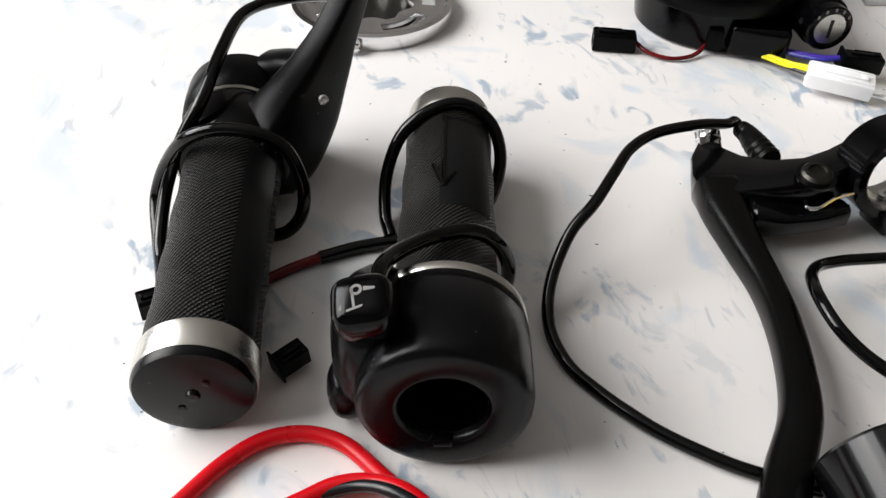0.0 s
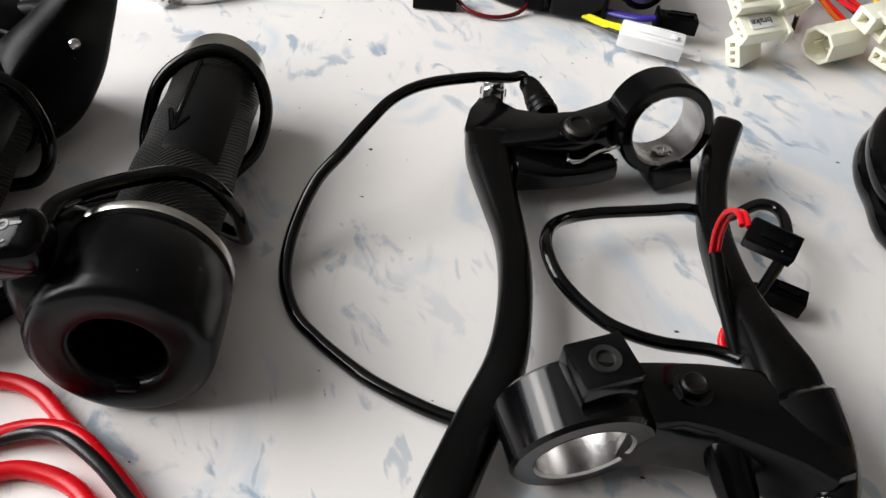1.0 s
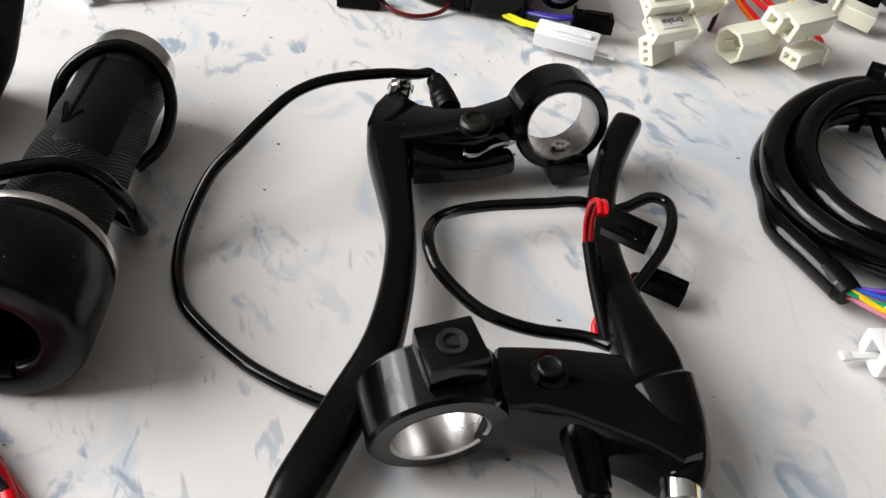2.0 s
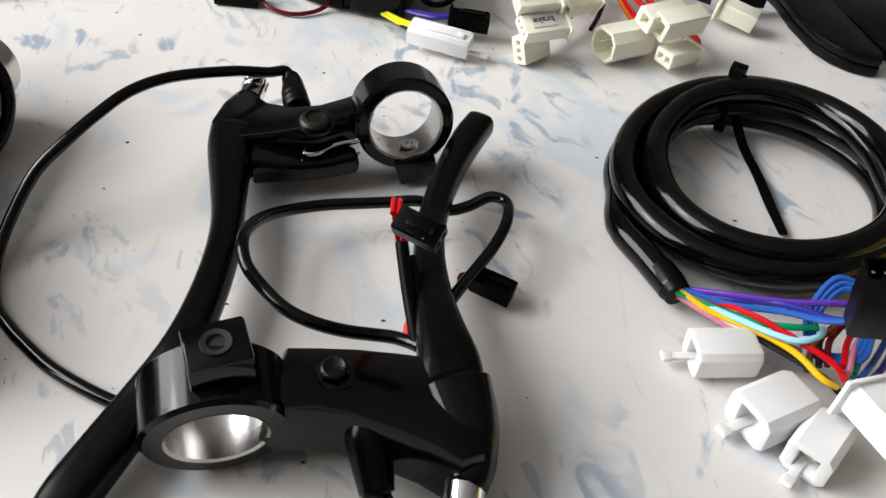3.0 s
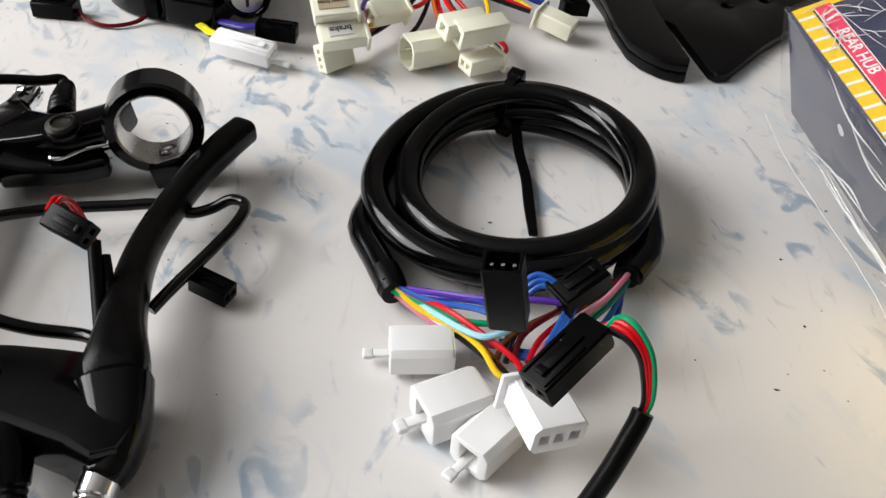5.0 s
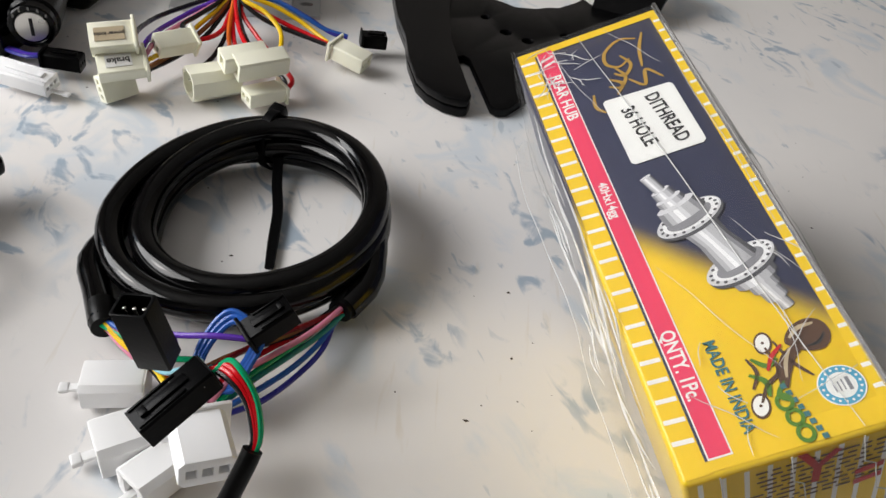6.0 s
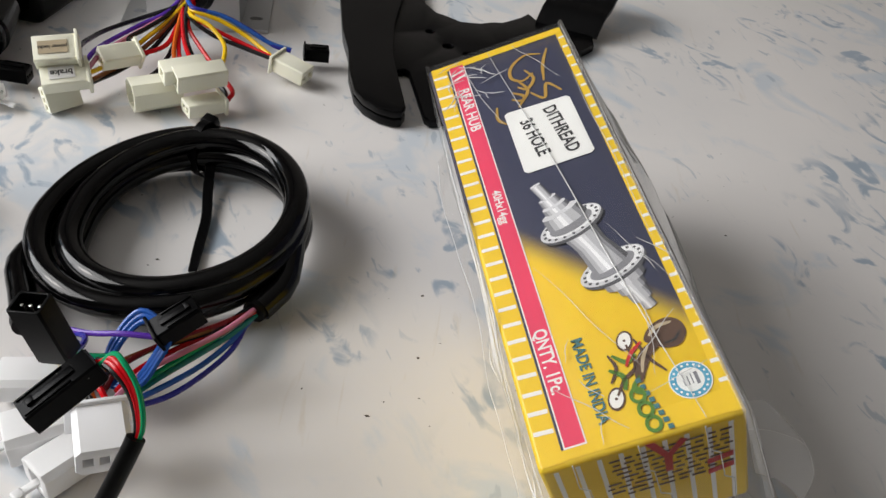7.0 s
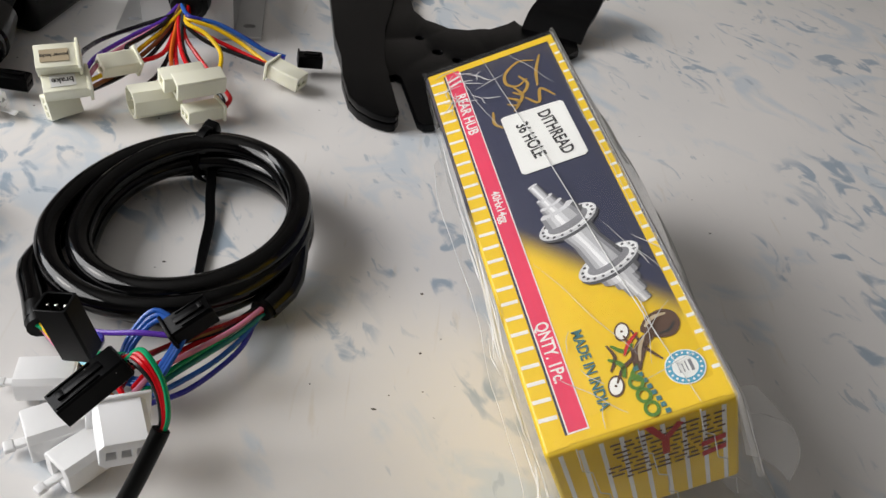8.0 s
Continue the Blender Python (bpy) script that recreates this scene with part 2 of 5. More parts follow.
def thing(name, label, category, m=None, group="", kind=""):
    """A top-level thing: an empty at its base, under which its parts are built. m: its pose in millimetres."""
    ob = new(name)
    ob.empty_display_size = 0.01
    m = m or Matrix()
    PLACE[ob] = m
    ob.matrix_basis = Matrix.Translation(m.translation * MM) @ m.to_3x3().to_4x4()
    return tagged(ob, label, category, group, kind)


def part(name, bm, mat, parent=None, label="", world=False, sharp=38, flat=False):
    """One mesh under a thing or a part. world: bm is in the place's own millimetres."""
    if world:
        bm.transform(PLACE[parent].inverted())
    bmesh.ops.recalc_face_normals(bm, faces=bm.faces)
    bm.transform(Matrix.Scale(MM, 4))
    me = bpy.data.meshes.new(name)
    bm.to_mesh(me)
    bm.free()
    if not flat:
        me.polygons.foreach_set("use_smooth", [True] * len(me.polygons))
        me.set_sharp_from_angle(angle=radians(sharp))
    me.materials.append(mat)
    ob = new(name, me)
    if parent:
        ob.parent = parent
        PLACE[ob] = PLACE[parent]
    if label:
        ob["label"] = label
    return ob


def axis_frame(origin, ahead, up=(0, 0, 1)):
    """x to the right, y along ahead, z as near up as may be."""
    y = Vector(ahead).normalized()
    x = y.cross(Vector(up)).normalized()
    z = x.cross(y)
    m = Matrix((x, y, z)).transposed().to_4x4()
    m.translation = Vector(origin)
    return m


def spline(pts, per=6, closed=False):
    """Catmull-Rom through rows of any width."""
    p = np.array(pts, float)
    if closed:
        q = np.vstack([p[-1], p, p[0], p[1]])
    else:
        q = np.vstack([2 * p[0] - p[1], p, 2 * p[-1] - p[-2]])
    out = []
    for i in range(1, len(q) - 2):
        a, b, c, d = q[i - 1:i + 3]
        for t in np.arange(per) / per:
            out.append(0.5 * (2 * b + (c - a) * t + (2 * a - 5 * b + 4 * c - d) * t * t + (3 * b - a - 3 * c + d) * t ** 3))
    if not closed:
        out.append(q[-2])
    return np.array(out)


def skin(bm, rings, closed_ring=True, cap=True, loop=False):
    """Faces between rings of equal length."""
    vs = [[bm.verts.new(p) for p in r] for r in rings]
    n = len(vs[0])
    for a, b in zip(vs, vs[1:] + ([vs[0]] if loop else [])):
        for i in range(n if closed_ring else n - 1):
            j = (i + 1) % n
            bm.faces.new((a[i], a[j], b[j], b[i]))
    if cap and not loop:
        bm.faces.new(vs[0])
        bm.faces.new(vs[-1])
    return bm


def sweep(rows, per=5, seg=14, power=2.0, up=(0, 0, 1), bm=None):
    """A rod along rows of x, y, z, width, height, with a superellipse section kept level with up; the ends are rounded off."""
    bm = bm or bmesh.new()
    s = spline(rows, per)
    rings = []
    n = len(s)
    for i, (x, y, z, w, h) in enumerate(s):
        d = Vector(s[min(i + 1, n - 1)][:3] - s[max(i - 1, 0)][:3]).normalized()
        side = d.cross(Vector(up)).normalized()
        top = side.cross(d)
        ring = []
        for k in range(seg):
            a = 2 * math.pi * k / seg
            c, e = math.cos(a), math.sin(a)
            ring.append(Vector((x, y, z)) + side * (w / 2 * math.copysign(abs(c) ** (2 / power), c)) + top * (h / 2 * math.copysign(abs(e) ** (2 / power), e)))
        rings.append(ring)
    for end, inner in ((0, 1), (-1, -2)):
        c = sum(rings[end], Vector()) / seg
        out = (c - sum(rings[inner], Vector()) / seg).normalized()
        size = max((p - c).length for p in rings[end])
        extra = [[c + (p - c) * q + out * size * o for p in rings[end]] for q, o in ((0.8, 0.22), (0.45, 0.36))]
        rings = extra[::-1] + rings if end == 0 else rings + extra
    return skin(bm, rings)


def tube(pts, r, seg=10, per=6, closed=False, bm=None, ribs=0.0):
    """A round cable along points; r: one radius, or one for each point."""
    bm = bm or bmesh.new()
    rr = [r] * len(pts) if isinstance(r, (int, float)) else r
    s = spline([(*p, q) for p, q in zip(pts, rr)], per, closed)
    n = len(s)
    prev = None
    rings = []
    for i in range(n):
        a, b = (s[(i + 1) % n], s[i - 1]) if closed else (s[min(i + 1, n - 1)], s[max(i - 1, 0)])
        d = Vector(a[:3] - b[:3]).normalized()
        u = (prev - d * prev.dot(d)).normalized() if prev else d.orthogonal().normalized()
        prev = u
        v = d.cross(u)
        q = s[i][3] * (1 + ribs * (i % 2))
        rings.append([Vector(s[i][:3]) + (u * math.cos(k * 2 * math.pi / seg) + v * math.sin(k * 2 * math.pi / seg)) * q for k in range(seg)])
    return skin(bm, rings, loop=closed)


def lathe(profile, seg=48, loop=False, m=None, bm=None, squash=None, uv=False):
    """Rows of (radius, place along y) turned about the y axis. loop: the profile closes on itself (a ring)."""
    bm = bm or bmesh.new()
    rings = []
    for r, y in profile:
        ring = [Vector((r * math.cos(2 * math.pi * k / seg), y, r * math.sin(2 * math.pi * k / seg))) for k in range(seg)]
        rings.append(ring)
    if m:
        rings = [[m @ p for p in r] for r in rings]
    skin(bm, rings, loop=loop, cap=not loop)
    if uv:
        lay = bm.loops.layers.uv.new("unrolled")
        for f in bm.faces:
            ang = [math.atan2(q.vert.co.z, q.vert.co.x) for q in f.loops]
            for q, a in zip(f.loops, ang):
                if max(ang) - min(ang) > math.pi and a < 0:
                    a += 2 * math.pi
                q[lay].uv = (a * 15.0, q.vert.co.y)
    return bm


def rbox(sx, sy, sz, bevel=0.6, at=(0, 0, 0), m=None, bm=None, segs=2):
    """A block with rounded edges."""
    one = bmesh.new()
    bmesh.ops.create_cube(one, size=1)
    one.transform(Matrix.Translation(at) @ Matrix.Diagonal((sx, sy, sz, 1)))
    if bevel:
        bmesh.ops.bevel(one, geom=one.edges[:], offset=bevel, segments=segs, affect="EDGES", profile=0.5)
    if m:
        one.transform(m)
    return join(bm, one)


def join(bm, one):
    if bm is None:
        return one
    me = bpy.data.meshes.new("joined")
    one.to_mesh(me)
    one.free()
    bm.from_mesh(me)
    bpy.data.meshes.remove(me)
    return bm


def slab(outline, z0, z1, holes=(), bevel=0.0, m=None, bm=None):
    """A plate of any outline with holes, between two heights."""
    one = bmesh.new()
    for loop in (outline, *holes):
        vs = [one.verts.new((x, y, z0)) for x, y in loop]
        for a, b in zip(vs, vs[1:] + vs[:1]):
            one.edges.new((a, b))
    bmesh.ops.triangle_fill(one, edges=one.edges[:], use_beauty=True, normal=(0, 0, 1))
    rim = [e for e in one.edges if e.is_boundary]
    got = bmesh.ops.extrude_face_region(one, geom=one.faces[:])
    bmesh.ops.translate(one, vec=(0, 0, z1 - z0), verts=[g for g in got["geom"] if isinstance(g, bmesh.types.BMVert)])
    bmesh.ops.recalc_face_normals(one, faces=one.faces)
    if bevel:
        sharp = [e for e in one.edges if len(e.link_faces) == 2 and abs(e.verts[0].co.z - e.verts[1].co.z) < 1e-4 and e.calc_face_angle(0) > 1]
        bmesh.ops.bevel(one, geom=sharp, offset=bevel, segments=2, affect="EDGES", profile=0.5)
    if m:
        one.transform(m)
    return join(bm, one)


def disc(cx, cy, r, seg=24, sx=1.0, sy=1.0, turn=0.0):
    """An outline: a circle or an ellipse."""
    c, s = math.cos(radians(turn)), math.sin(radians(turn))
    pts = [(r * sx * math.cos(2 * math.pi * k / seg), r * sy * math.sin(2 * math.pi * k / seg)) for k in range(seg)]
    return [(cx + c * x - s * y, cy + s * x + c * y) for x, y in pts]


def letters(text, size, m, spread=1.0, squeeze=1.0):
    """Flat lettering in the built-in font, centred on m's origin in its xy plane."""
    cu = bpy.data.curves.new("lettering", "FONT")
    cu.body, cu.size, cu.align_x, cu.align_y, cu.space_character, cu.offset = text, size, "CENTER", "CENTER", spread, 0.022 * size
    cu.resolution_u = 3
    tmp = new("lettering", cu)
    me = bpy.data.meshes.new_from_object(tmp.evaluated_get(bpy.context.evaluated_depsgraph_get()))
    bpy.data.objects.remove(tmp)
    bpy.data.curves.remove(cu)
    bm = bmesh.new()
    bm.from_mesh(me)
    bpy.data.meshes.remove(me)
    bm.transform(m @ Matrix.Diagonal((squeeze, 1, 1, 1)))
    return bm


def flat(outline, z=0.0, m=None, bm=None):
    """A flat printed shape."""
    one = bmesh.new()
    one.faces.new([one.verts.new((x, y, z)) for x, y in outline])
    if m:
        one.transform(m)
    return join(bm, one)


def rect(x0, y0, x1, y1):
    return [(x0, y0), (x1, y0), (x1, y1), (x0, y1)]


def wire(name, pts, r, colour, parent, label="", seg=8):
    return part(name, tube(pts, r, seg, 5), PVC[colour], parent, label, world=True)


def plug(name, label, back, front, width, height, mat, group="", cells=2, latch=True, up=(0, 0, 1), lip=True, prong=0.0, hollow=False, six=False, soft=0.22):
    """A wire connector: a chamfered housing with cells and contacts in its front face, a collar at its back, rails and a latch on top."""
    back, front = Vector(back), Vector(front)
    n = (front - back).length
    t = thing(name, label, "connector", axis_frame(back, front - back, up), group)
    w, h = width / 2, height / 2
    c = min(w, h) * (0.5 if six else 0.34 if soft > 0.4 else 0.16)
    out = [(-w + c, -h), (w - c, -h), (w, -h + c), (w, h - c), (w - c, h), (-w + c, h), (-w, h - c), (-w, -h + c)]
    lie = pose(0, 0, 0, -90, 0, 0)
    wide = width * 0.84 / max(cells, 1)
    if hollow:
        q = 0.80
        mouths = [[(x * q, y * q) for x, y in out]]
    else:
        s = min(wide * 0.62, height * 0.52) / 2
        mouths = [rect((i + 0.5) * wide - width * 0.42 - s, -s * 1.1, (i + 0.5) * wide - width * 0.42 + s, s * 1.1) for i in range(cells)]
    bm = slab(out, n * 0.04, n, holes=mouths, bevel=soft, m=lie)
    slab([(x * 0.93, y * 0.93) for x, y in out], n * 0.02, n * 0.52, m=lie, bm=bm)
    if lip:
        rbox(width * 1.24, n * 0.07, height * 1.26, 0.3, (0, n * 0.07, 0), bm=bm)
    body = part("housing", bm, mat, t)
    if latch:
        bl = rbox(width * 0.30, n * 0.60, height * 0.09, 0.2, (0, n * 0.56, height * 0.56))
        rbox(width * 0.30, n * 0.10, height * 0.16, 0.2, (0, n * 0.84, height * 0.57), bm=bl)
        part("latch", bl, mat, t)
        for sx in (-0.36, 0.36):
            part("rail", rbox(width * 0.07, n * 0.62, height * 0.10, 0.15, (width * sx, n * 0.66, height * 0.53)), mat, t)
    if prong:
        bp_ = rbox(width * 0.20, prong + 4, height * 0.13, 0.3, (width * 0.1, n + prong / 2 - 2, -height * 0.3))
        rbox(width * 0.28, 3.2, height * 0.17, 0.6, (width * 0.1, n + prong - 1, -height * 0.3), bm=bp_, segs=3)
        part("locking_tab", bp_, mat, t)
    for i in range(cells):
        x = (i + 0.5) * wide - width * 0.42
        long = n * (0.42 if hollow else 0.26)
        k = 0.55 if hollow else min(wide, height) * 0.14
        part("contact", rbox(k * 1.6, long, k * 1.6, 0.1, (x, n * 0.52 + long / 2 + 0.1, 0)), TIN, t)
    return t

# ---------------------------------------------------------------- the room and the table
def structure(name, bm, mat, label, category):
    return tagged(part(name, bm, mat), label, category, kind="structure")


X0, X1, Y0, Y1, Z0, Z1 = -1700, 2600, -2300, 2500, -750, 2000
structure("floor", rbox(X1 - X0 + 400, Y1 - Y0 + 400, 100, 0, ((X0 + X1) / 2, (Y0 + Y1) / 2, Z0 - 50)), FLOORING, "plain brown tiled floor under the table", "floor")
structure("ceiling", rbox(X1 - X0 + 400, Y1 - Y0 + 400, 100, 0, ((X0 + X1) / 2, (Y0 + Y1) / 2, Z1 + 50)), WHITEWASH, "plain pale painted ceiling", "ceiling")
structure("wall_north", rbox(X1 - X0 + 400, 200, Z1 - Z0, 0, ((X0 + X1) / 2, Y1 + 100, (Z0 + Z1) / 2)), PLASTER, "plain pale painted wall", "wall")
structure("wall_south", rbox(X1 - X0 + 400, 200, Z1 - Z0, 0, ((X0 + X1) / 2, Y0 - 100, (Z0 + Z1) / 2)), PLASTER, "plain pale painted wall", "wall")
structure("wall_east", rbox(200, Y1 - Y0, Z1 - Z0, 0, (X1 + 100, (Y0 + Y1) / 2, (Z0 + Z1) / 2)), PLASTER, "plain pale painted wall", "wall")
WY0, WY1, WZ0, WZ1 = -1000, 1000, 250, 1850
bm = rbox(200, WY0 - Y0, Z1 - Z0, 0, (X0 - 100, (Y0 + WY0) / 2, (Z0 + Z1) / 2))
rbox(200, Y1 - WY1, Z1 - Z0, 0, (X0 - 100, (Y1 + WY1) / 2, (Z0 + Z1) / 2), bm=bm)
rbox(200, WY1 - WY0, WZ0 - Z0, 0, (X0 - 100, (WY0 + WY1) / 2, (Z0 + WZ0) / 2), bm=bm)
rbox(200, WY1 - WY0, Z1 - WZ1, 0, (X0 - 100, (WY0 + WY1) / 2, (WZ1 + Z1) / 2), bm=bm)
structure("wall_west", bm, PLASTER, "plain pale painted wall with a window opening", "wall")
win = thing("window_1", "white painted window frame letting daylight in", "window", Matrix.Translation((X0 - 150, (WY0 + WY1) / 2, WZ0)), kind="structure")
bm = bmesh.new()
for y in (-970, 0, 970):
    rbox(60, 50, WZ1 - WZ0 - 4, 4, (0, y, (WZ1 - WZ0) / 2), bm=bm)
for z in (28, WZ1 - WZ0 - 28):
    rbox(58, 1890, 50, 4, (0, 0, z), bm=bm)
part("window_frame", bm, FRAME_PAINT, win)

TABLE = thing("table", "marble-patterned cream and blue-grey laminate table top", "table", Matrix.Translation((250, 350, -30)))
part("tabletop", rbox(1500, 1150, 30, 2, (0, 0, 15)), LAMINATE, TABLE)
for sx in (-680, 680):
    for sy in (-500, 500):
        part("leg", rbox(50, 50, 720, 3, (sx, sy, -360)), FRAME_PAINT, TABLE)

# ---------------------------------------------------------------- carton in its film
BOX = pose(450.6, 186.7, 47.5, 7.33, -23.66, 20.05)
BW, BL, BH, XL = 50.2, 170.8, 49.0, -3.0


def ribbon(pts, width, z):
    """A flat brush stroke along points."""
    s = spline(pts, 6)
    bm = bmesh.new()
    rows = []
    for i, p in enumerate(s):
        d = Vector(s[min(i + 1, len(s) - 1)] - s[max(i - 1, 0)]).normalized()
        w = width * (0.45 + 0.55 * math.sin(math.pi * (i + 0.5) / len(s)))
        rows.append([(p[0] - d.y * w / 2, p[1] + d.x * w / 2, z), (p[0] + d.y * w / 2, p[1] - d.x * w / 2, z)])
    return skin(bm, rows, closed_ring=False, cap=False)


def carton():
    t = thing("hub_carton", "yellow and navy printed carton wrapped in clear film", "box", BOX @ Matrix.Translation((0, 0, -BH)))
    part("body", rbox(BW - XL, BL, BH, 1.4, ((BW + XL) / 2, BL / 2, BH / 2), segs=3), CARTON, t)

    def lay(name, outline, ink, z, label=""):
        return part(name, flat(outline, BH + z), INK[ink], t, label, flat=True)

    # yellow and white striped borders
    lay("border_panel", rect(XL + 1.2, 0.9, 4.2, BL - 1), "yellow", 0.10)
    lay("border_panel", rect(BW - 3.6, 0.9, BW - 0.9, BL - 1), "yellow", 0.10)
    lay("border_panel", rect(XL + 1.2, BL - 4.6, BW - 1.2, BL - 1.2), "yellow", 0.24)
    lay("border_panel", rect(XL + 1.2, 1.2, BW - 1.2, 7.5), "yellow", 0.12)
    for i in range(27):
        y = 9.5 + i * 5.9
        lay("stripe", [(XL + 1.3, y + 0.3), (3.6, y), (3.6, y + 1.3), (XL + 1.3, y + 1.6)], "white", 0.18)
        if y < BL - 3:
            lay("stripe", rect(BW - 3.2, y, BW - 1.0, y + 1.2), "white", 0.18)
    for i in range(9):
        x = 0.4 + i * 5.6
        part("stripe", flat(rect(x, 1.5, x + 1.3, BH - 2), 0, pose(0, -0.15, 0, 90, 0, 0)), INK["white"], t, flat=True)
    part("end_panel", flat(rect(XL + 1.2, 1.2, BW - 1.2, BH - 1.2), 0, pose(0, -0.08, 0, 90, 0, 0)), INK["yellow"], t, "yellow end flap with fine print", flat=True)
    # pink band with its lettering
    lay("band_edge", rect(4.0, 4.0, 4.7, BL - 3), "navy", 0.20)
    lay("band_edge", rect(4.7, 4.0, 10.8, BL - 3), "white", 0.22)
    lay("pink_band", rect(5.1, 4.5, 10.4, BL - 3.5), "pink", 0.26)

    def word(name, text, size, x, y, ink, turn=-90, z=0.34, squeeze=1.0):
        part(name, letters(text, size, Matrix.Translation((x, y, BH + z)) @ pose(0, 0, 0, 0, 0, turn), squeeze=squeeze), INK[ink], t, flat=True)

    word("lettering", "REAR HUB", 5.4, 7.8, 141.0, "white", squeeze=0.96)
    word("lettering", "40Hx14gg", 4.0, 7.8, 90.8, "white", squeeze=0.92)
    word("lettering", "QNTY. 1Pc.", 5.4, 7.6, 30.5, "white", squeeze=0.80)
    for y in (158.6, 161.6):
        lay("slash", [(5.4, y), (10.1, y + 1.6), (10.1, y + 2.7), (5.4, y + 1.1)], "white", 0.34)
    word("lettering", "MADE IN INDIA", 4.4, 16.4, 21.2, "teal", squeeze=0.88)
    # sticker
    st = part("sticker", slab([(19.8, 101.0), (41.2, 101.0), (42.4, 102.2), (42.0, 130.0), (41.0, 131.2), (19.8, 132.4), (18.7, 131.4), (18.7, 102.2)], BH + 0.3, BH + 0.45), INK["white"], t, "white paper sticker")
    for text, x, s in (("DITHREAD", 35.0, 6.4), ("36 HOLE", 25.8, 6.4)):
        part("lettering", letters(text, s, Matrix.Translation((x, 116.4, BH + 0.55)) @ pose(0, 0, 0, 0, 0, -84), squeeze=0.80), INK["black"], st, flat=True)
    # gold brand mark as plain strokes
    for pts in ([(38.5, 158), (33, 160), (27, 156), (25.5, 150), (29, 146.5), (33.5, 149)], [(31, 152), (33, 146), (29.5, 141.5), (26.5, 144)], [(27.5, 147), (29.5, 141), (26.5, 136.5), (23, 138.5)], [(41.5, 160), (38, 152), (36, 143)], [(24, 142), (27.5, 138), (24.5, 133.5)], [(30, 139), (34, 134), (36.5, 141), (40.5, 135)], [(17.2, 137), (16.2, 131), (18.5, 127)]):
        part("brand_stroke", ribbon(pts, 1.25, BH + 0.34), INK["gold"], t, flat=True)
    # printed picture of a hub, seen aslant
    pm = Matrix.Translation((29.6, 66, BH)) @ pose(0, 0, 0, 0, 0, 18.3)

    tones = ("b", "c", "d", "e", "d", "c", "c", "b", "a")
    rise = []

    def shape(outline, ink):
        rise.append(ink)
        part("hub_picture", flat(outline, 0.29 + 0.006 * len(rise), pm), INK["tone_" + ink], t, flat=True)

    def round_piece(y0, w0, y1, w1, sag=0.24, top="d", mid=None):
        """A shaded turned piece between two heights, with its rounded lower edge and its upper face."""
        n = len(tones)
        for i, k in enumerate(tones):
            row = []
            for y, w, grow in ((y0, w0, sag), (y1, w1, sag)):
                for u in ((i / n, (i + 1) / n) if y == y0 else ((i + 1) / n, i / n)):
                    x = (2 * u - 1) * w / 2
                    row.append((x, y - grow * w / 2 * math.sqrt(max(0.0, 1 - (2 * u - 1) ** 2))))
            if mid:
                ym = (y0 + y1) / 2
                for at, u in ((2, (i + 1) / n), (5, i / n)):
                    row.insert(at, ((2 * u - 1) * mid / 2, ym - sag * mid / 2 * math.sqrt(max(0.0, 1 - (2 * u - 1) ** 2))))
            shape(row, k)
        shape(disc(0, y1, 1, 28, w1 / 2, w1 / 2 * sag), top)

    def flange(y):
        shape(disc(0, y - 1.1, 1, 40, 10.6, 4.9), "a")
        shape(disc(0, y, 1, 40, 10.6, 4.8), "d")
        shape(disc(0.8, y + 0.2, 1, 40, 9.4, 4.0), "e")
        for k in range(18):
            a = 2 * math.pi * k / 18
            shape(disc(9.2 * math.cos(a), y + 4.0 * math.sin(a), 0.55, 8, 1.0, 0.8), "a")
        shape(disc(0, y, 1, 36, 7.4, 3.0), "b")

    round_piece(-30.0, 3.8, -23.0, 3.8)
    round_piece(-26.4, 6.4, -22.6, 6.4)
    round_piece(-22.4, 8.4, -19.2, 8.4)
    round_piece(-19.0, 12.6, -13.0, 13.4)
    flange(-12.0)
    round_piece(-11.4, 12.0, 8.6, 12.0, mid=9.6)
    flange(9.2)
    round_piece(10.6, 14.0, 15.4, 12.6)
    round_piece(16.4, 8.8, 18.6, 8.4)
    round_piece(19.4, 6.6, 22.4, 6.2)
    round_piece(22.6, 3.8, 29.5, 3.8)
    # round blue stamp
    for r, ink, z in ((6.6, "white", 0.30), (6.2, "blue", 0.33), (4.2, "white", 0.36)):
        lay("stamp", disc(40.6, 12.6, r * 0.83, 36), ink, z)
    for k in range(18):
        a = 2 * math.pi * k / 18
        lay("fine_print", disc(40.6 + 4.35 * math.cos(a), 12.6 + 4.35 * math.sin(a), 0.36, 8), "white", 0.40)
    for x, y, w, h in ((38.9, 12.8, 3.4, 0.35), (40.0, 12.4, 2.6, 0.3), (41.0, 12.7, 3.0, 0.3), (42.3, 12.6, 3.6, 0.9)):
        lay("fine_print", rect(x - h / 2, y - w / 2, x + h / 2, y + w / 2), "shade", 0.40)
    # a drawn cycle emblem as plain shapes
    for cx, cy, r in ((21.4, 13.4, 2.5), (28.6, 29.4, 2.4)):
        lay("emblem", disc(cx, cy, r, 28, 0.9, 1.35, -20), "brown", 0.30)
        lay("emblem", disc(cx, cy, r - 0.5, 28, 0.9, 1.35, -20), "white", 0.33)
        lay("emblem", disc(cx, cy, 0.4, 12), "brown", 0.36)
    lay("emblem", [(x, y) for x, y in spline([(33.5, 28), (36.5, 31.5), (41, 32.6), (44.2, 30.5), (44.6, 26.5), (42, 23.4), (38, 23.6), (35.2, 25.6)], 5, closed=True)], "brown", 0.36)
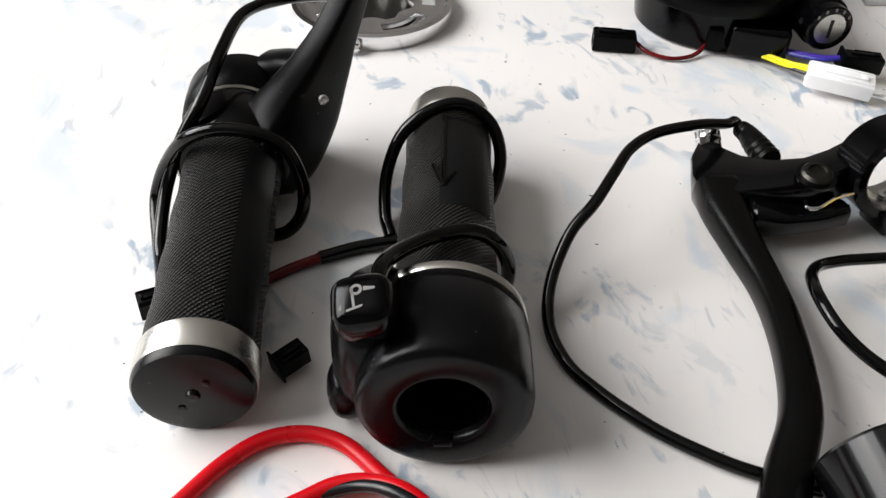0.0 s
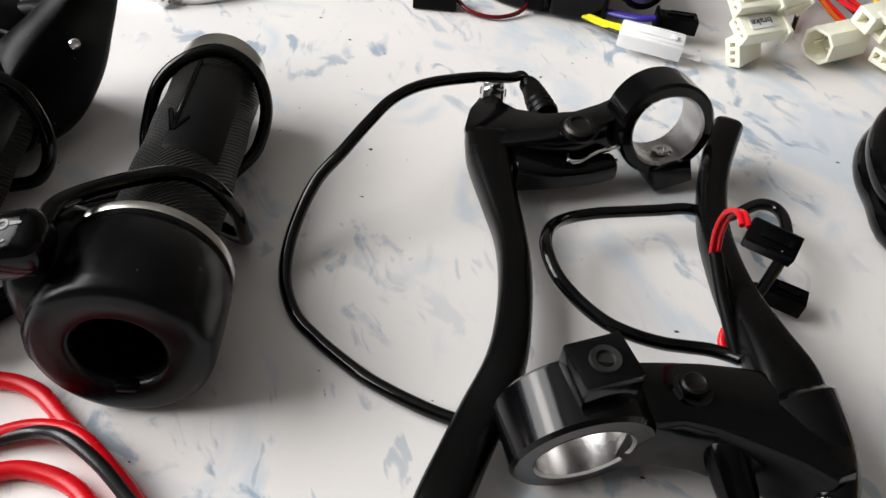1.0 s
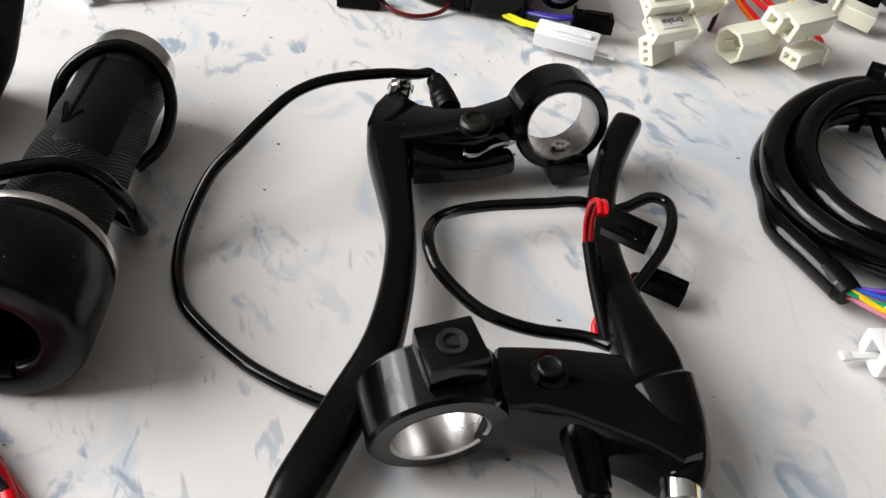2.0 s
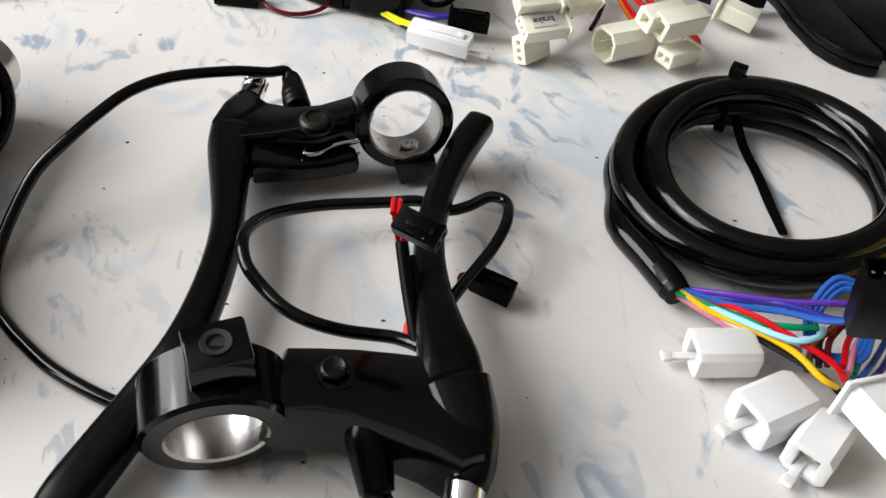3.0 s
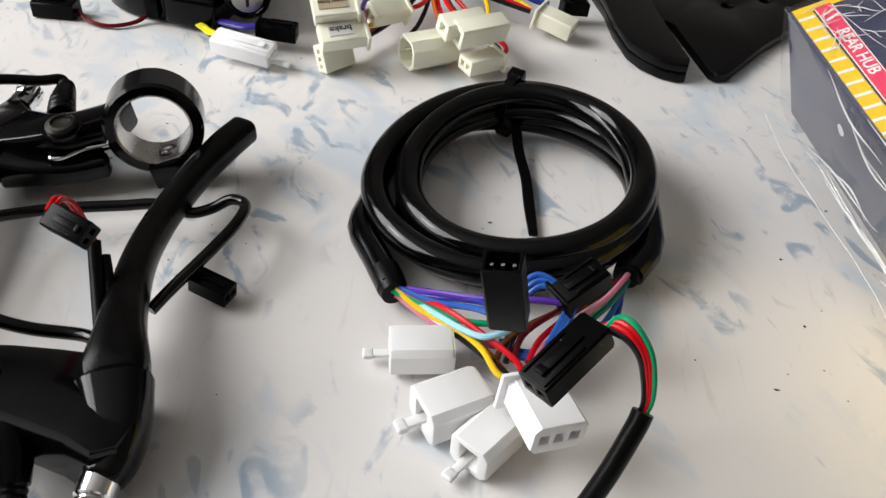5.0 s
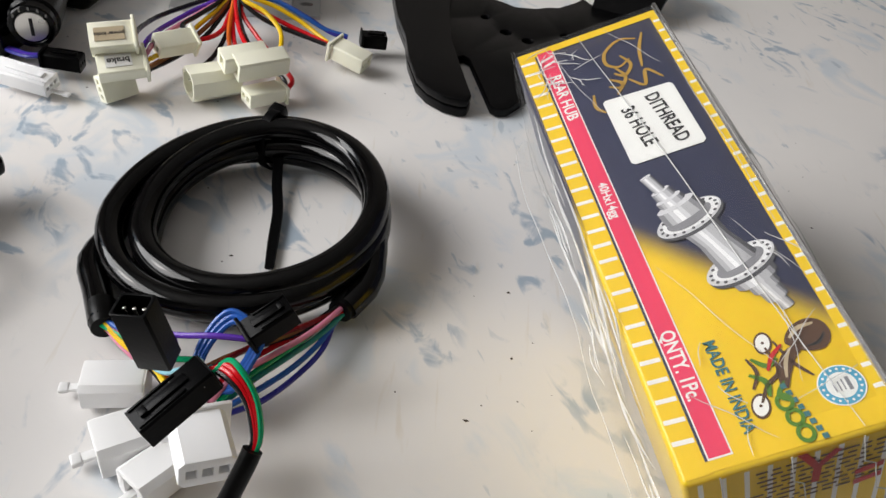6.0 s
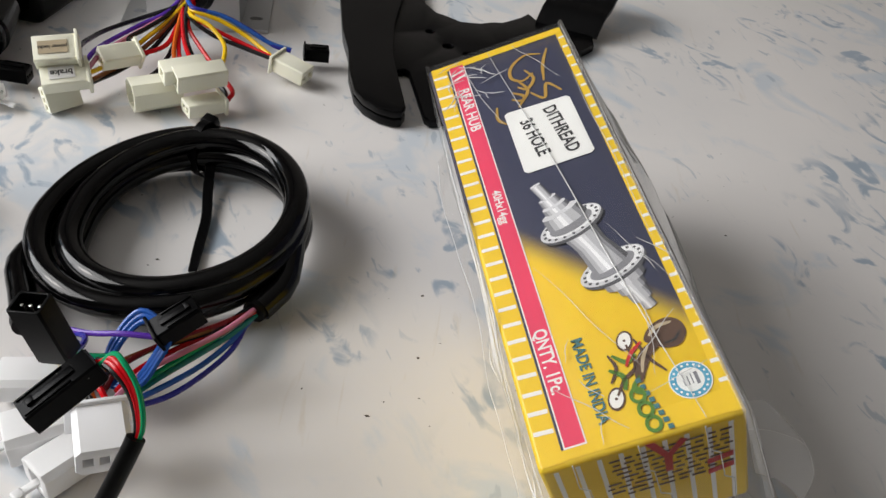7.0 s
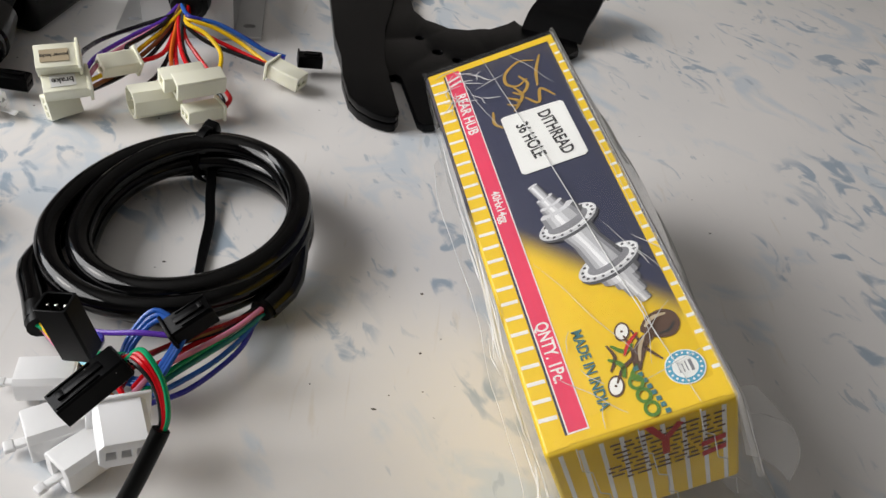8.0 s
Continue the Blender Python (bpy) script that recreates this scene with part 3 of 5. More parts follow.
    for pts, w, ink in (([(35, 28.5), (38, 30.6), (42, 30.8)], 1.2, "tan"), ([(38, 25), (41, 25.2), (43.4, 27.4)], 0.9, "black"), ([(34, 26), (31.5, 22.5), (30, 18.5)], 1.0, "tan"), ([(32.5, 27.6), (29, 25), (26.6, 21.6)], 1.1, "red")):
        part("emblem", ribbon(pts, w, BH + 0.44), INK[ink], t, flat=True)
    for pts, w, ink in (([(37, 26), (33, 24), (30, 20), (28.5, 16)], 3.4, "brown"), ([(22, 14), (25, 18), (29, 21), (28.6, 28)], 1.1, "brown"), ([(22, 22), (25, 19), (24.4, 15)], 1.5, "green"), ([(24, 26), (27, 23), (30, 24.5)], 1.4, "green"), ([(29, 18), (26.5, 14.5), (29.5, 12)], 1.3, "green"), ([(31, 29), (33, 22), (36, 17)], 1.0, "brown"), ([(21.5, 18), (24, 22), (23, 26.5)], 1.0, "brown")):
        part("emblem", ribbon(pts, w, BH + 0.40), INK[ink], t, flat=True)
    for x, y in ((26.8, 12.6), (27.4, 8.2), (28.0, 3.8)):
        part("emblem", slab(disc(x, y, 2.2, 20, 1.0, 1.15), BH + 0.42, BH + 0.46, holes=[disc(x, y, 1.25, 14, 1.0, 1.15)]), INK["green"], t, flat=True)
    for i in range(8):
        lay("fine_print", rect(31.0 - i * 0.5, 1.2 + i * 2.1, 32.4 - i * 0.5, 2.6 + i * 2.1), "teal", 0.44)
    # bars of small print and a red mark on the near end
    em = pose(0, -0.3, 0, 90, 0, 0)
    prng = random.Random(9)
    for i in range(9):
        x, z = 12.0 + prng.uniform(0, 5), 43.5 - i * 2.6
        while x < 44:
            w = prng.uniform(1.6, 5.0)
            part("fine_print", flat(rect(x, z, min(x + w, 46), z + 1.0), 0, em), INK["brown"], t, flat=True)
            x += w + 1.1
    for pts in ([(24, 48), (26.4, 48), (30.5, 38), (28.4, 38)], [(33, 46.5), (34.8, 45), (29.8, 37.5), (28.4, 39)], [(28.2, 39), (30.4, 39), (30.0, 30), (28.0, 30)], [(39, 30), (46, 31.5), (46, 28.5), (39, 27)], [(39, 24), (46, 25.5), (46, 22.5), (39, 21)]):
        part("red_mark", flat(pts, 0.1, em), INK["red"], t, flat=True)
    # side print
    sm = pose(XL - 0.2, 0, 0, 90, 0, -90)
    part("side_emblem", flat(disc(-128, 30, 2.2, 20), 0, sm), INK["white"], t, flat=True)
    for x in (-70, -66, -62):
        part("fine_print", flat(rect(x, 14, x + 2, 34), 0, sm), INK["gold"], t, flat=True)
    return t


carton()


def film_bag():
    """The loose clear film round the carton: snug on its top, hanging in smooth waves beside it, with pressed folds
    whose glints are whitish strands.
    """
    t = thing("film_wrapper", "crinkled clear plastic film wrapped loosely round the carton", "plastic film", Matrix.Translation((450, 250, 0)))
    rng = random.Random(4)
    turn = BOX.to_3x3()
    along, side = turn @ Vector((0, 1, 0)), turn @ Vector((1, 0, 0))
    side.z = 0
    side.normalize()
    n = 110
    left, right = [], []
    for i in range(n):
        s = -14 + (BL + 18) * i / (n - 1)
        inside = min(max(s, -0.8), BL + 0.8)
        past = min(0, s + 0.8)
        drop = -past * 1.6
        for rows, x, sgn in ((left, XL - 0.7, -1), (right, BW + 0.7, 1)):
            top = BOX @ Vector((x - sgn * 2.0, inside, 0.75 - drop)) + along * past
            edge = BOX @ Vector((x, inside, 0.3 - drop)) + along * past
            low = BOX @ Vector((x + sgn * 1.2, inside, -BH * (0.72 if sgn > 0 else 0.86))) + along * past
            low.z = max(low.z, 1.5)
            if sgn < 0:
                w = 5.5 + 1.6 * math.sin(s / 21 + 1.2) + 3 * math.exp(-((s - 60) / 30) ** 2) + 5 * math.exp(-((s + 8) / 14) ** 2)
            else:
                w = 9 + 20 * math.exp(-((s - 88) / 36) ** 2) + 14 * math.exp(-((s + 8) / 16) ** 2) + 1.6 * math.sin(s / 13)
            ground = Vector((low.x, low.y, 0.5 if sgn > 0 else max(0.5, low.z - 7))) + side * sgn * w
            mid = (edge + low) / 2 + side * sgn * (1.8 + 1.2 * math.sin(s / 17) + (6.5 * math.exp(-((s - 84) / 40) ** 2) if sgn > 0 else 1.5 * math.exp(-((s - 60) / 40) ** 2)))
            row = [Vector(p) for p in spline([top, edge, mid, low + side * sgn * 2.5, low.lerp(ground, 0.55) + Vector((0, 0, 2.5)), ground], 7)]
            for k, p in enumerate(row):
                loose = min(1.0, max(0.0, (k - 5) / 10))
                q = 1.9 * noise.noise(Vector((p.x / 17, p.y / 34, p.z / 17))) + 0.5 * noise.noise(Vector((p.x / 6, p.y / 15, p.z / 6)))
                p += side * sgn * q * loose * 0.8 + Vector((0, 0, abs(q) * 0.5 * loose))
                p.z = max(p.z, 0.4)
            rows.append(row)
    for rows, folds in ((left, 34), (right, 24)):
        sheet = part("side_skirt", skin(bmesh.new(), rows, closed_ring=False, cap=False), FILM_BULGE if rows is right else FILM_LOOSE, t, "wavy loose film", world=True, sharp=180)
        m = len(rows[0])
        for f in range(folds):
            i0, span = rng.randrange(2, n - 40), rng.randrange(12, 38)
            k0, drift, wave = rng.uniform(8, m - 3), rng.uniform(-6, 6), rng.uniform(0, 6)
            pts = []
            for i in range(i0, i0 + span, 2):
                u = (i - i0) / span
                k = min(max(k0 + drift * u + 0.9 * math.sin(5 * u + wave), 6), m - 1.01)
                pts.append(rows[i][int(k)].lerp(rows[i][int(k) + 1], k - int(k)) + Vector((0, 0, 0.15)))
            part("fold", tube(pts, [0.08 + (0.30 + (0.26 if rows is left else 0.2) * (f % 3 == 0)) * math.sin(math.pi * (j + 0.3) / len(pts)) ** 2 for j in range(len(pts))], 6, 2), FILM_FOLD_GLINT, sheet, world=True)
        part("fold", tube([r[-1] for r in rows[::3]], 0.16, 6, 2), FILM_FOLD_GLINT, sheet, world=True)
    top = []

    def seam(y):
        return 20.5 + 0.115 * (BL - y)

    for i in range(60):
        y = -0.6 + (BL + 1.2) * i / 59
        row = []
        for k in range(25):
            x = XL + 1.4 + (BW - XL - 2.8) * k / 24
            fold = max(0.0, 1 - abs((x - seam(y)) / 1.6)) * 0.4
            row.append(BOX @ Vector((x, y, 0.85 + 0.35 * abs(noise.noise(Vector((x / 12, y / 22, 3)))) + fold)))
        top.append(row)
    sheet = part("top_sheet", skin(bmesh.new(), top, closed_ring=False, cap=False), FILM, t, "taut clear film", world=True, sharp=180)
    for a, z, r in (((seam(BL - 3), BL - 3), (seam(1), 1), 0.20), ((8, BL - 2), (17, BL - 44), 0.12), ((3, BL - 12), (9, BL - 30), 0.14), ((12, 62), (30, 20), 0.09), ((44, 34), (30, 22), 0.13), ((36, 70), (47, 44), 0.09), ((30, 12), (46, 16), 0.12), ((6, 22), (22, 4), 0.11), ((38, 40), (33, 16), 0.10), ((30, BL - 4), (42, BL - 30), 0.10), ((46, BL - 30), (47.5, 60), 0.10)):
        pts = [BOX @ Vector((a[0] + (z[0] - a[0]) * u + 0.35 * math.sin(9 * u + a[1]), a[1] + (z[1] - a[1]) * u, 1.35)) for u in np.linspace(0, 1, 12)]
        part("fold", tube(pts, [r * (0.35 + 0.65 * math.sin(math.pi * (j + 0.5) / 12)) for j in range(12)], 6, 3), FILM_FOLD_GLINT, sheet, world=True)
    # short whitish strands: painted glints on the crinkles at the far left corner
    for _ in range(16):
        x0, y0 = rng.uniform(XL, 16), rng.uniform(BL - 30, BL - 3)
        ang, size = rng.uniform(-1.3, 1.3), rng.uniform(4, 13)
        pts = [BOX @ Vector((x0 + size * u * math.cos(ang) + 0.5 * math.sin(7 * u + y0), y0 - size * u * math.sin(ang), 1.3)) for u in np.linspace(0, 1, 8)]
        part("fold", tube(pts, [0.05 + 0.16 * math.sin(math.pi * (j + 0.4) / 8) for j in range(8)], 6, 3), FILM_FOLD_GLINT, sheet, world=True)
    for _ in range(6):
        x0, y0 = rng.uniform(4, BW - 6), rng.uniform(4, 62)
        ang, size = rng.uniform(-2.2, -0.9), rng.uniform(6, 20)
        pts = [BOX @ Vector((x0 + size * u * math.cos(ang) + 0.4 * math.sin(5 * u + y0), y0 + size * u * math.sin(ang), 1.3)) for u in np.linspace(0, 1, 8) if 1 < y0 + size * u * math.sin(ang)]
        if len(pts) > 3:
            part("fold", tube(pts, [0.04 + 0.09 * math.sin(math.pi * (j + 0.4) / len(pts)) for j in range(len(pts))], 6, 3), FILM_FOLD_GLINT, sheet, world=True)
    end = []
    for i in range(24):
        u = i / 23
        row = []
        for k in range(24):
            v = k / 23
            p = BOX @ Vector((XL - 1 + (BW - XL + 2) * v, -0.9 - 5 * math.sin(u * math.pi / 2), 0.8 - BH * 0.9 * u))
            p += Vector((noise.noise(Vector((v * 4, u * 3, 1))), noise.noise(Vector((v * 4, u * 3, 5))) - 0.6, 0)) * 1.6 * u
            p.z = max(p.z, 0.5)
            row.append(p)
        end.append(row)
    sheet = part("end_skirt", skin(bmesh.new(), end, closed_ring=False, cap=False), FILM, t, "loose clear film", world=True, sharp=180)
    flap = []
    for i in range(14):
        u = i / 13
        root = BOX @ Vector((BW + 0.8, 6 - 8 * u, -6 - 26 * u))
        tip = root + side * (13 + 9 * math.sin(u * 2.6)) + Vector((0, -3 * u, -6 - 5 * u))
        row = []
        for k in range(12):
            v = k / 11
            p = root.lerp(tip, v) + Vector((0, 0, 2.6 * math.sin(v * math.pi) + 1.3 * noise.noise(Vector((u * 3, v * 3, 2))) * v))
            row.append(p)
        flap.append(row)
    loose = part("corner_flap", skin(bmesh.new(), flap, closed_ring=False, cap=False), FILM_MILK, t, "milky loose film corner", world=True, sharp=180)
    part("fold", tube([r[-1] for r in flap], 0.2, 6, 2), FILM_FOLD_GLINT, loose, world=True)
    for i in (5,):
        part("fold", tube([p + Vector((0, 0, 0.1)) for p in flap[i]], 0.12, 6, 1), FILM_FOLD_GLINT, loose, world=True)
    for k in (4, 11, 18):
        part("fold", tube([r[min(k + i // 6, 23)] + Vector((0, -0.2, 0.2)) for i, r in enumerate(end)], 0.16, 6, 1), FILM_FOLD_GLINT, sheet, world=True)
    return t


film_bag()


def axle_under():
    """A dark steel axle on which the raised side of the carton rests."""
    m = BOX.to_3x3()
    d = m @ Vector((0, 1, 0))
    d.z = 0
    base = BOX @ Vector((43, 18, -BH))
    base.z = 0
    t = thing("steel_axle", "dark steel hub axle propping up the carton's side", "axle", Matrix.Translation(base))
    rows = []
    for y in np.linspace(0, 118, 24):
        foot = base + d.normalized() * y * d.length
        r = (3.0 + 0.401 * 43 + 0.117 * (18 + y)) * 0.5 - 0.6
        rows.append([foot + Vector((0, 0, r + 0.2)) + (Vector((d.y, -d.x, 0)).normalized() * math.cos(a) + Vector((0, 0, 1)) * math.sin(a)) * r for a in np.linspace(0, 2 * math.pi, 29)[:-1]])
    part("axle", skin(bmesh.new(), rows), STEEL, t, world=True)


axle_under()

# ---------------------------------------------------------------- coil of cable
def cable_coil():
    t = thing("cable_coil", "thick glossy black cable coil held by a zip tie", "cable", Matrix.Translation((300, 286, 0)))
    cx, cy = 302.4, 288.6
    pts = [(276.0, 226.5, 7.5), (267.0, 239.0, 7.0), (257.5, 252.5, 6.5)]
    turns, steps = 3.575, 26
    WIND, LIFT = (0.0, 0.95, 0.05, 1.0, 0.1), (0.0, 0.6, 7.6, 9.0, 11.0)  # inner or outer lane and height, turn by turn
    a0 = math.radians(198)
    for i in range(int(turns * steps)):
        u = i / steps
        a = a0 - 2 * math.pi * u
        k = u - int(u)
        inner = WIND[int(u)] * (1 - k) + WIND[int(u) + 1] * k
        rx, ry = 49.4 - 11.6 * inner, 52.0 - 8.8 * inner
        wob = 0.7 * math.sin(3 * a + u)
        z = 5.0 + LIFT[int(u)] * (1 - k) + LIFT[int(u) + 1] * k
        z -= 9.0 * max(0.0, (u - turns + 0.4) / 0.4) ** 2
        z += (1 + math.cos(a - math.radians(35))) * (1.2 + 3.2 * min(1.0, u / 2))
        pts.append((cx + inner + (rx + wob) * math.cos(a), cy - 2.4 + 2.6 * inner + (ry + wob) * math.sin(a), z))
    pts += [(351.5, 270.0, 12.0), (347.0, 255.0, 9.0)]
    part("sheath", tube(pts, 4.7, 18, 3), CABLE, t, world=True)
    band = []
    for q in np.linspace(0, 2 * math.pi, 49)[:-1]:
        c = Vector((291.5, 335.4, 12.9))
        out = Vector((2.0 * math.cos(q), 8.6 * math.cos(q), 12.0 * math.sin(q)))
        wide = Vector((0.974, -0.226, 0)) * 1.9
        band.append([c + out + wide, c + out - wide, c + out * 1.1 - wide, c + out * 1.1 + wide])
    tie = part("zip_tie", skin(bmesh.new(), band, loop=True), PLASTIC, t, "black nylon zip tie", world=True)
    part("tie_head", rbox(6.2, 5.0, 5.0, 0.6, m=axis_frame((292.0, 340.4, 23.4), (0.3, 1, 0.3))), PLASTIC, tie, world=True)
    part("tie_tail", sweep([(294.0, 336.0, 16, 4.2, 1.2), (295.5, 330.5, 9, 4.2, 1.2), (299.5, 318, 4.5, 4.2, 1.2), (305, 304, 2.6, 4.2, 1.2), (309.2, 288, 2.0, 4.2, 1.2), (313.2, 273, 1.8, 3.4, 1.2)], 5, 8, 4), PLASTIC, tie, world=True)
    return t


cable_coil()


def harness():
    """The fan of thin coloured wires between the two ends of the coil and their plugs."""
    t = thing("wire_harness", "fan of thin multicoloured wires leaving the black coil", "wires", Matrix.Translation((310, 215, 0)))
    a, b = (276.5, 226.0), (346.0, 254.5)
    for name_, end in (("sleeve_end", (a[0], a[1], 7.6)), ("sleeve_end", (b[0], b[1], 9.0))):
        d = Vector((8, -12, 0)) if end[0] < 300 else Vector((-3, -12, 0))
        part(name_, tube([Vector(end) - d * 0.6, Vector(end) - d * 0.2, Vector(end) + d * 0.15], [4.75, 4.85, 4.3], 14, 4), SLEEVE, t, world=True)
    left = [("purple", [(292, 221, 15), (306, 217.5, 20), (318, 217, 24), (329, 219, 24)]), ("blue", [(290, 220, 12), (304, 213, 20), (312, 202, 30), (315, 193, 41)]),
            ("navy", [(291, 221, 13), (305, 216, 20), (313, 203, 30), (317, 193, 41)]),
            ("yellow", [(287, 218.6, 9), (299.5, 211.5, 12), (308.7, 203.2, 15), (314.6, 195, 16), (319.5, 195, 14)]), ("red", [(288, 221, 11), (297, 214.5, 15), (307.5, 207.5, 16.5), (318, 201, 16.5), (322, 198, 14)]),
            ("black", [(288, 219, 8), (298, 213, 9), (308.3, 204.4, 12), (317, 198, 13), (321, 195, 12)]), ("sky", [(286, 221, 9), (296, 213, 13), (303, 207.5, 16), (309, 205, 18), (314, 207.5, 19), (316, 212, 18)]),
            ("pink", [(286, 219, 7.5), (295, 214, 8), (304, 210, 10), (312, 208, 12)]), ("white", [(287, 219.5, 8), (297, 213.5, 10), (306, 210, 13), (314, 210, 15)]),
            ("green", [(290, 219, 10), (300, 213, 14), (308, 212, 16), (315, 213, 17)]), ("orange", [(288, 220.5, 9.5), (300, 212.5, 11), (309, 207, 11), (316, 200, 12)])]
    for i, (c, mid) in enumerate(left):
        wire("wire", [(a[0] + 1.6 * math.cos(i * 2.4), a[1] + 1.0 * math.cos(i), 7.6 + 1.8 * math.sin(i * 2.4)), *mid], 0.95, c, t)
    right = [("red", [(338, 240, 10), (330, 226, 12), (324, 213, 14), (322, 203, 14)]), ("green", [(340.5, 240, 10), (334, 226, 11), (328, 213, 12), (325, 203, 13)]),
             ("blue", [(344, 240, 8), (339, 226, 8), (333, 213, 10), (327, 202, 12)]), ("pink", [(341, 240, 11), (333, 225, 12.5), (326, 212, 14.5), (323, 201, 14)]),
             ("navy", [(345, 238, 7), (341, 224, 7), (335, 211, 8), (328, 201, 11)]), ("teal", [(343, 241, 9), (336.5, 228, 9.5), (330, 215, 10.5), (325, 202, 12)]),
             ("black", [(337, 238, 11), (326, 224, 14), (317, 213, 14), (316, 203, 12)]), ("brown", [(336, 237, 12), (325, 222, 15), (315, 210, 14), (313, 201, 11)]),
             ("dark_red", [(337, 239, 12), (327, 224, 15.5), (319, 212, 15), (318, 203, 13)])]
    for i, (c, mid) in enumerate(right):
        wire("wire", [(b[0] + 1.8 * math.cos(i * 2.4), b[1] + 1.0, 9.0 + 1.8 * math.sin(i * 2.4)), *mid], 0.95, c, t)
    for k in range(3):
        wire("wire", [(327 + k, 223 + k, 23), (321 - k, 225 + k, 23 + k), (316.5 - 1.5 * k, 221, 19), (314.6 - k, 214, 14), (318 - k, 208.6 - k, 12), (325 + k, 209 - k, 14), (328 + k, 216, 18), (330 + k, 222, 23)], 0.95, "blue", t)
    return t


harness()
WGROUP = "plugs at the coil's wires"
plug("connector", "milky white nylon wire connector lying on the table", (300.5, 208.5, 6.5), (282.5, 202.5, 6.5), 13, 10, NYLON, WGROUP, 1, latch=False, lip=False, prong=7, soft=0.75)
plug("connector", "milky white nylon wire connector lying on the table", (312.0, 194.5, 7.2), (297.5, 182.0, 7.0), 15, 12, NYLON, WGROUP, 1, latch=False, lip=False, prong=6, soft=0.75)
plug("connector", "milky white nylon wire connector lying on the table", (320.5, 188.0, 6.2), (312.5, 173.0, 6.2), 12.5, 11, NYLON, WGROUP, 1, latch=False, lip=False, prong=6, soft=0.75)
plug("connector", "opaque white wire connector with three cavities", (323.5, 191.5, 19.0), (334.0, 176.0, 19.5), 15, 9.5, WHITE, WGROUP, 3, up=(0.2, -0.1, 1), latch=False, soft=0.45)
plug("connector", "black wire connector standing upright on its wires", (316.0, 191.0, 40.0), (312.4, 188.6, 61.0), 9.6, 7.4, PLASTIC, WGROUP, 3, lip=False, up=(0, -1, 0.2), hollow=True, latch=False)
plug("connector", "small black wire connector lying against the coil", (326.0, 220.0, 22.0), (337.0, 231.0, 28.0), 8.6, 7, PLASTIC, WGROUP, 2, hollow=True)
plug("connector", "black wire connector held up by its own cable", (336.6, 178.4, 57.2), (325.8, 162.6, 50.2), 8.8, 6.4, PLASTIC, WGROUP, 2, lip=False, up=(-0.3, -0.1, 1))


def exit_cable():
    t = thing("sensor_cable", "black sleeved cable with red and green wires arching up", "cable", Matrix.Translation((340, 150, 0)))
    part("sleeve", tube([(349.6, 169.0, 44.0), (348.4, 166.0, 40.0), (344.0, 158.5, 28.0), (337.0, 151.0, 13.5), (324.0, 141.0, 4.0), (305.0, 130.0, 2.4), (270.0, 112.0, 2.4), (230, 85, 2.4)], 2.5, 12, 6), SLEEVE, t, world=True)
    for i, c in enumerate(("green", "red", "red", "black")):
        o = (1.5 - i) * 0.75
        wire("wire", [(336.4 + o * 0.6, 178.0 - o, 57.0), (339.6 + o * 0.6, 178.4 + o, 59.0 + o), (343.4 + o * 0.6, 176.4 + o, 59.2 + o), (347.0 + o, 174.6 + o * 0.4, 55.8 + o * 0.4), (349.0 + o, 172.8, 51.0), (350.0 + o * 0.7, 170.6, 46.4), (349.6 + o * 0.4, 169.0, 43.0)], 0.78, c, t)
    return t


exit_cable()

# ---------------------------------------------------------------- brake levers
def clamp_ring(t, centre, ahead, width, r_in=11.1, r_out=15.8, up=(0, 0, 1)):
    """A split handlebar clamp with a bright bore and a bolt lug, its axis along ahead."""
    m = axis_frame(centre, ahead, up)
    h = width / 2
    ring = part("clamp", lathe([(r_in + 0.6, -h), (r_out - 1.0, -h), (r_out, -h + 1.0), (r_out, h - 1.0), (r_out - 1.0, h), (r_in + 0.6, h), (r_in + 0.5, 0)], 64, True, m), PAINT, t, world=True)
    part("bore", lathe([(r_in, -h + 0.4), (r_in + 0.75, -h - 0.12), (r_in + 0.75, h + 0.12), (r_in, h - 0.4)], 64, True, m), ALLOY, ring, "bright machined alloy bore", world=True)
    return ring, m


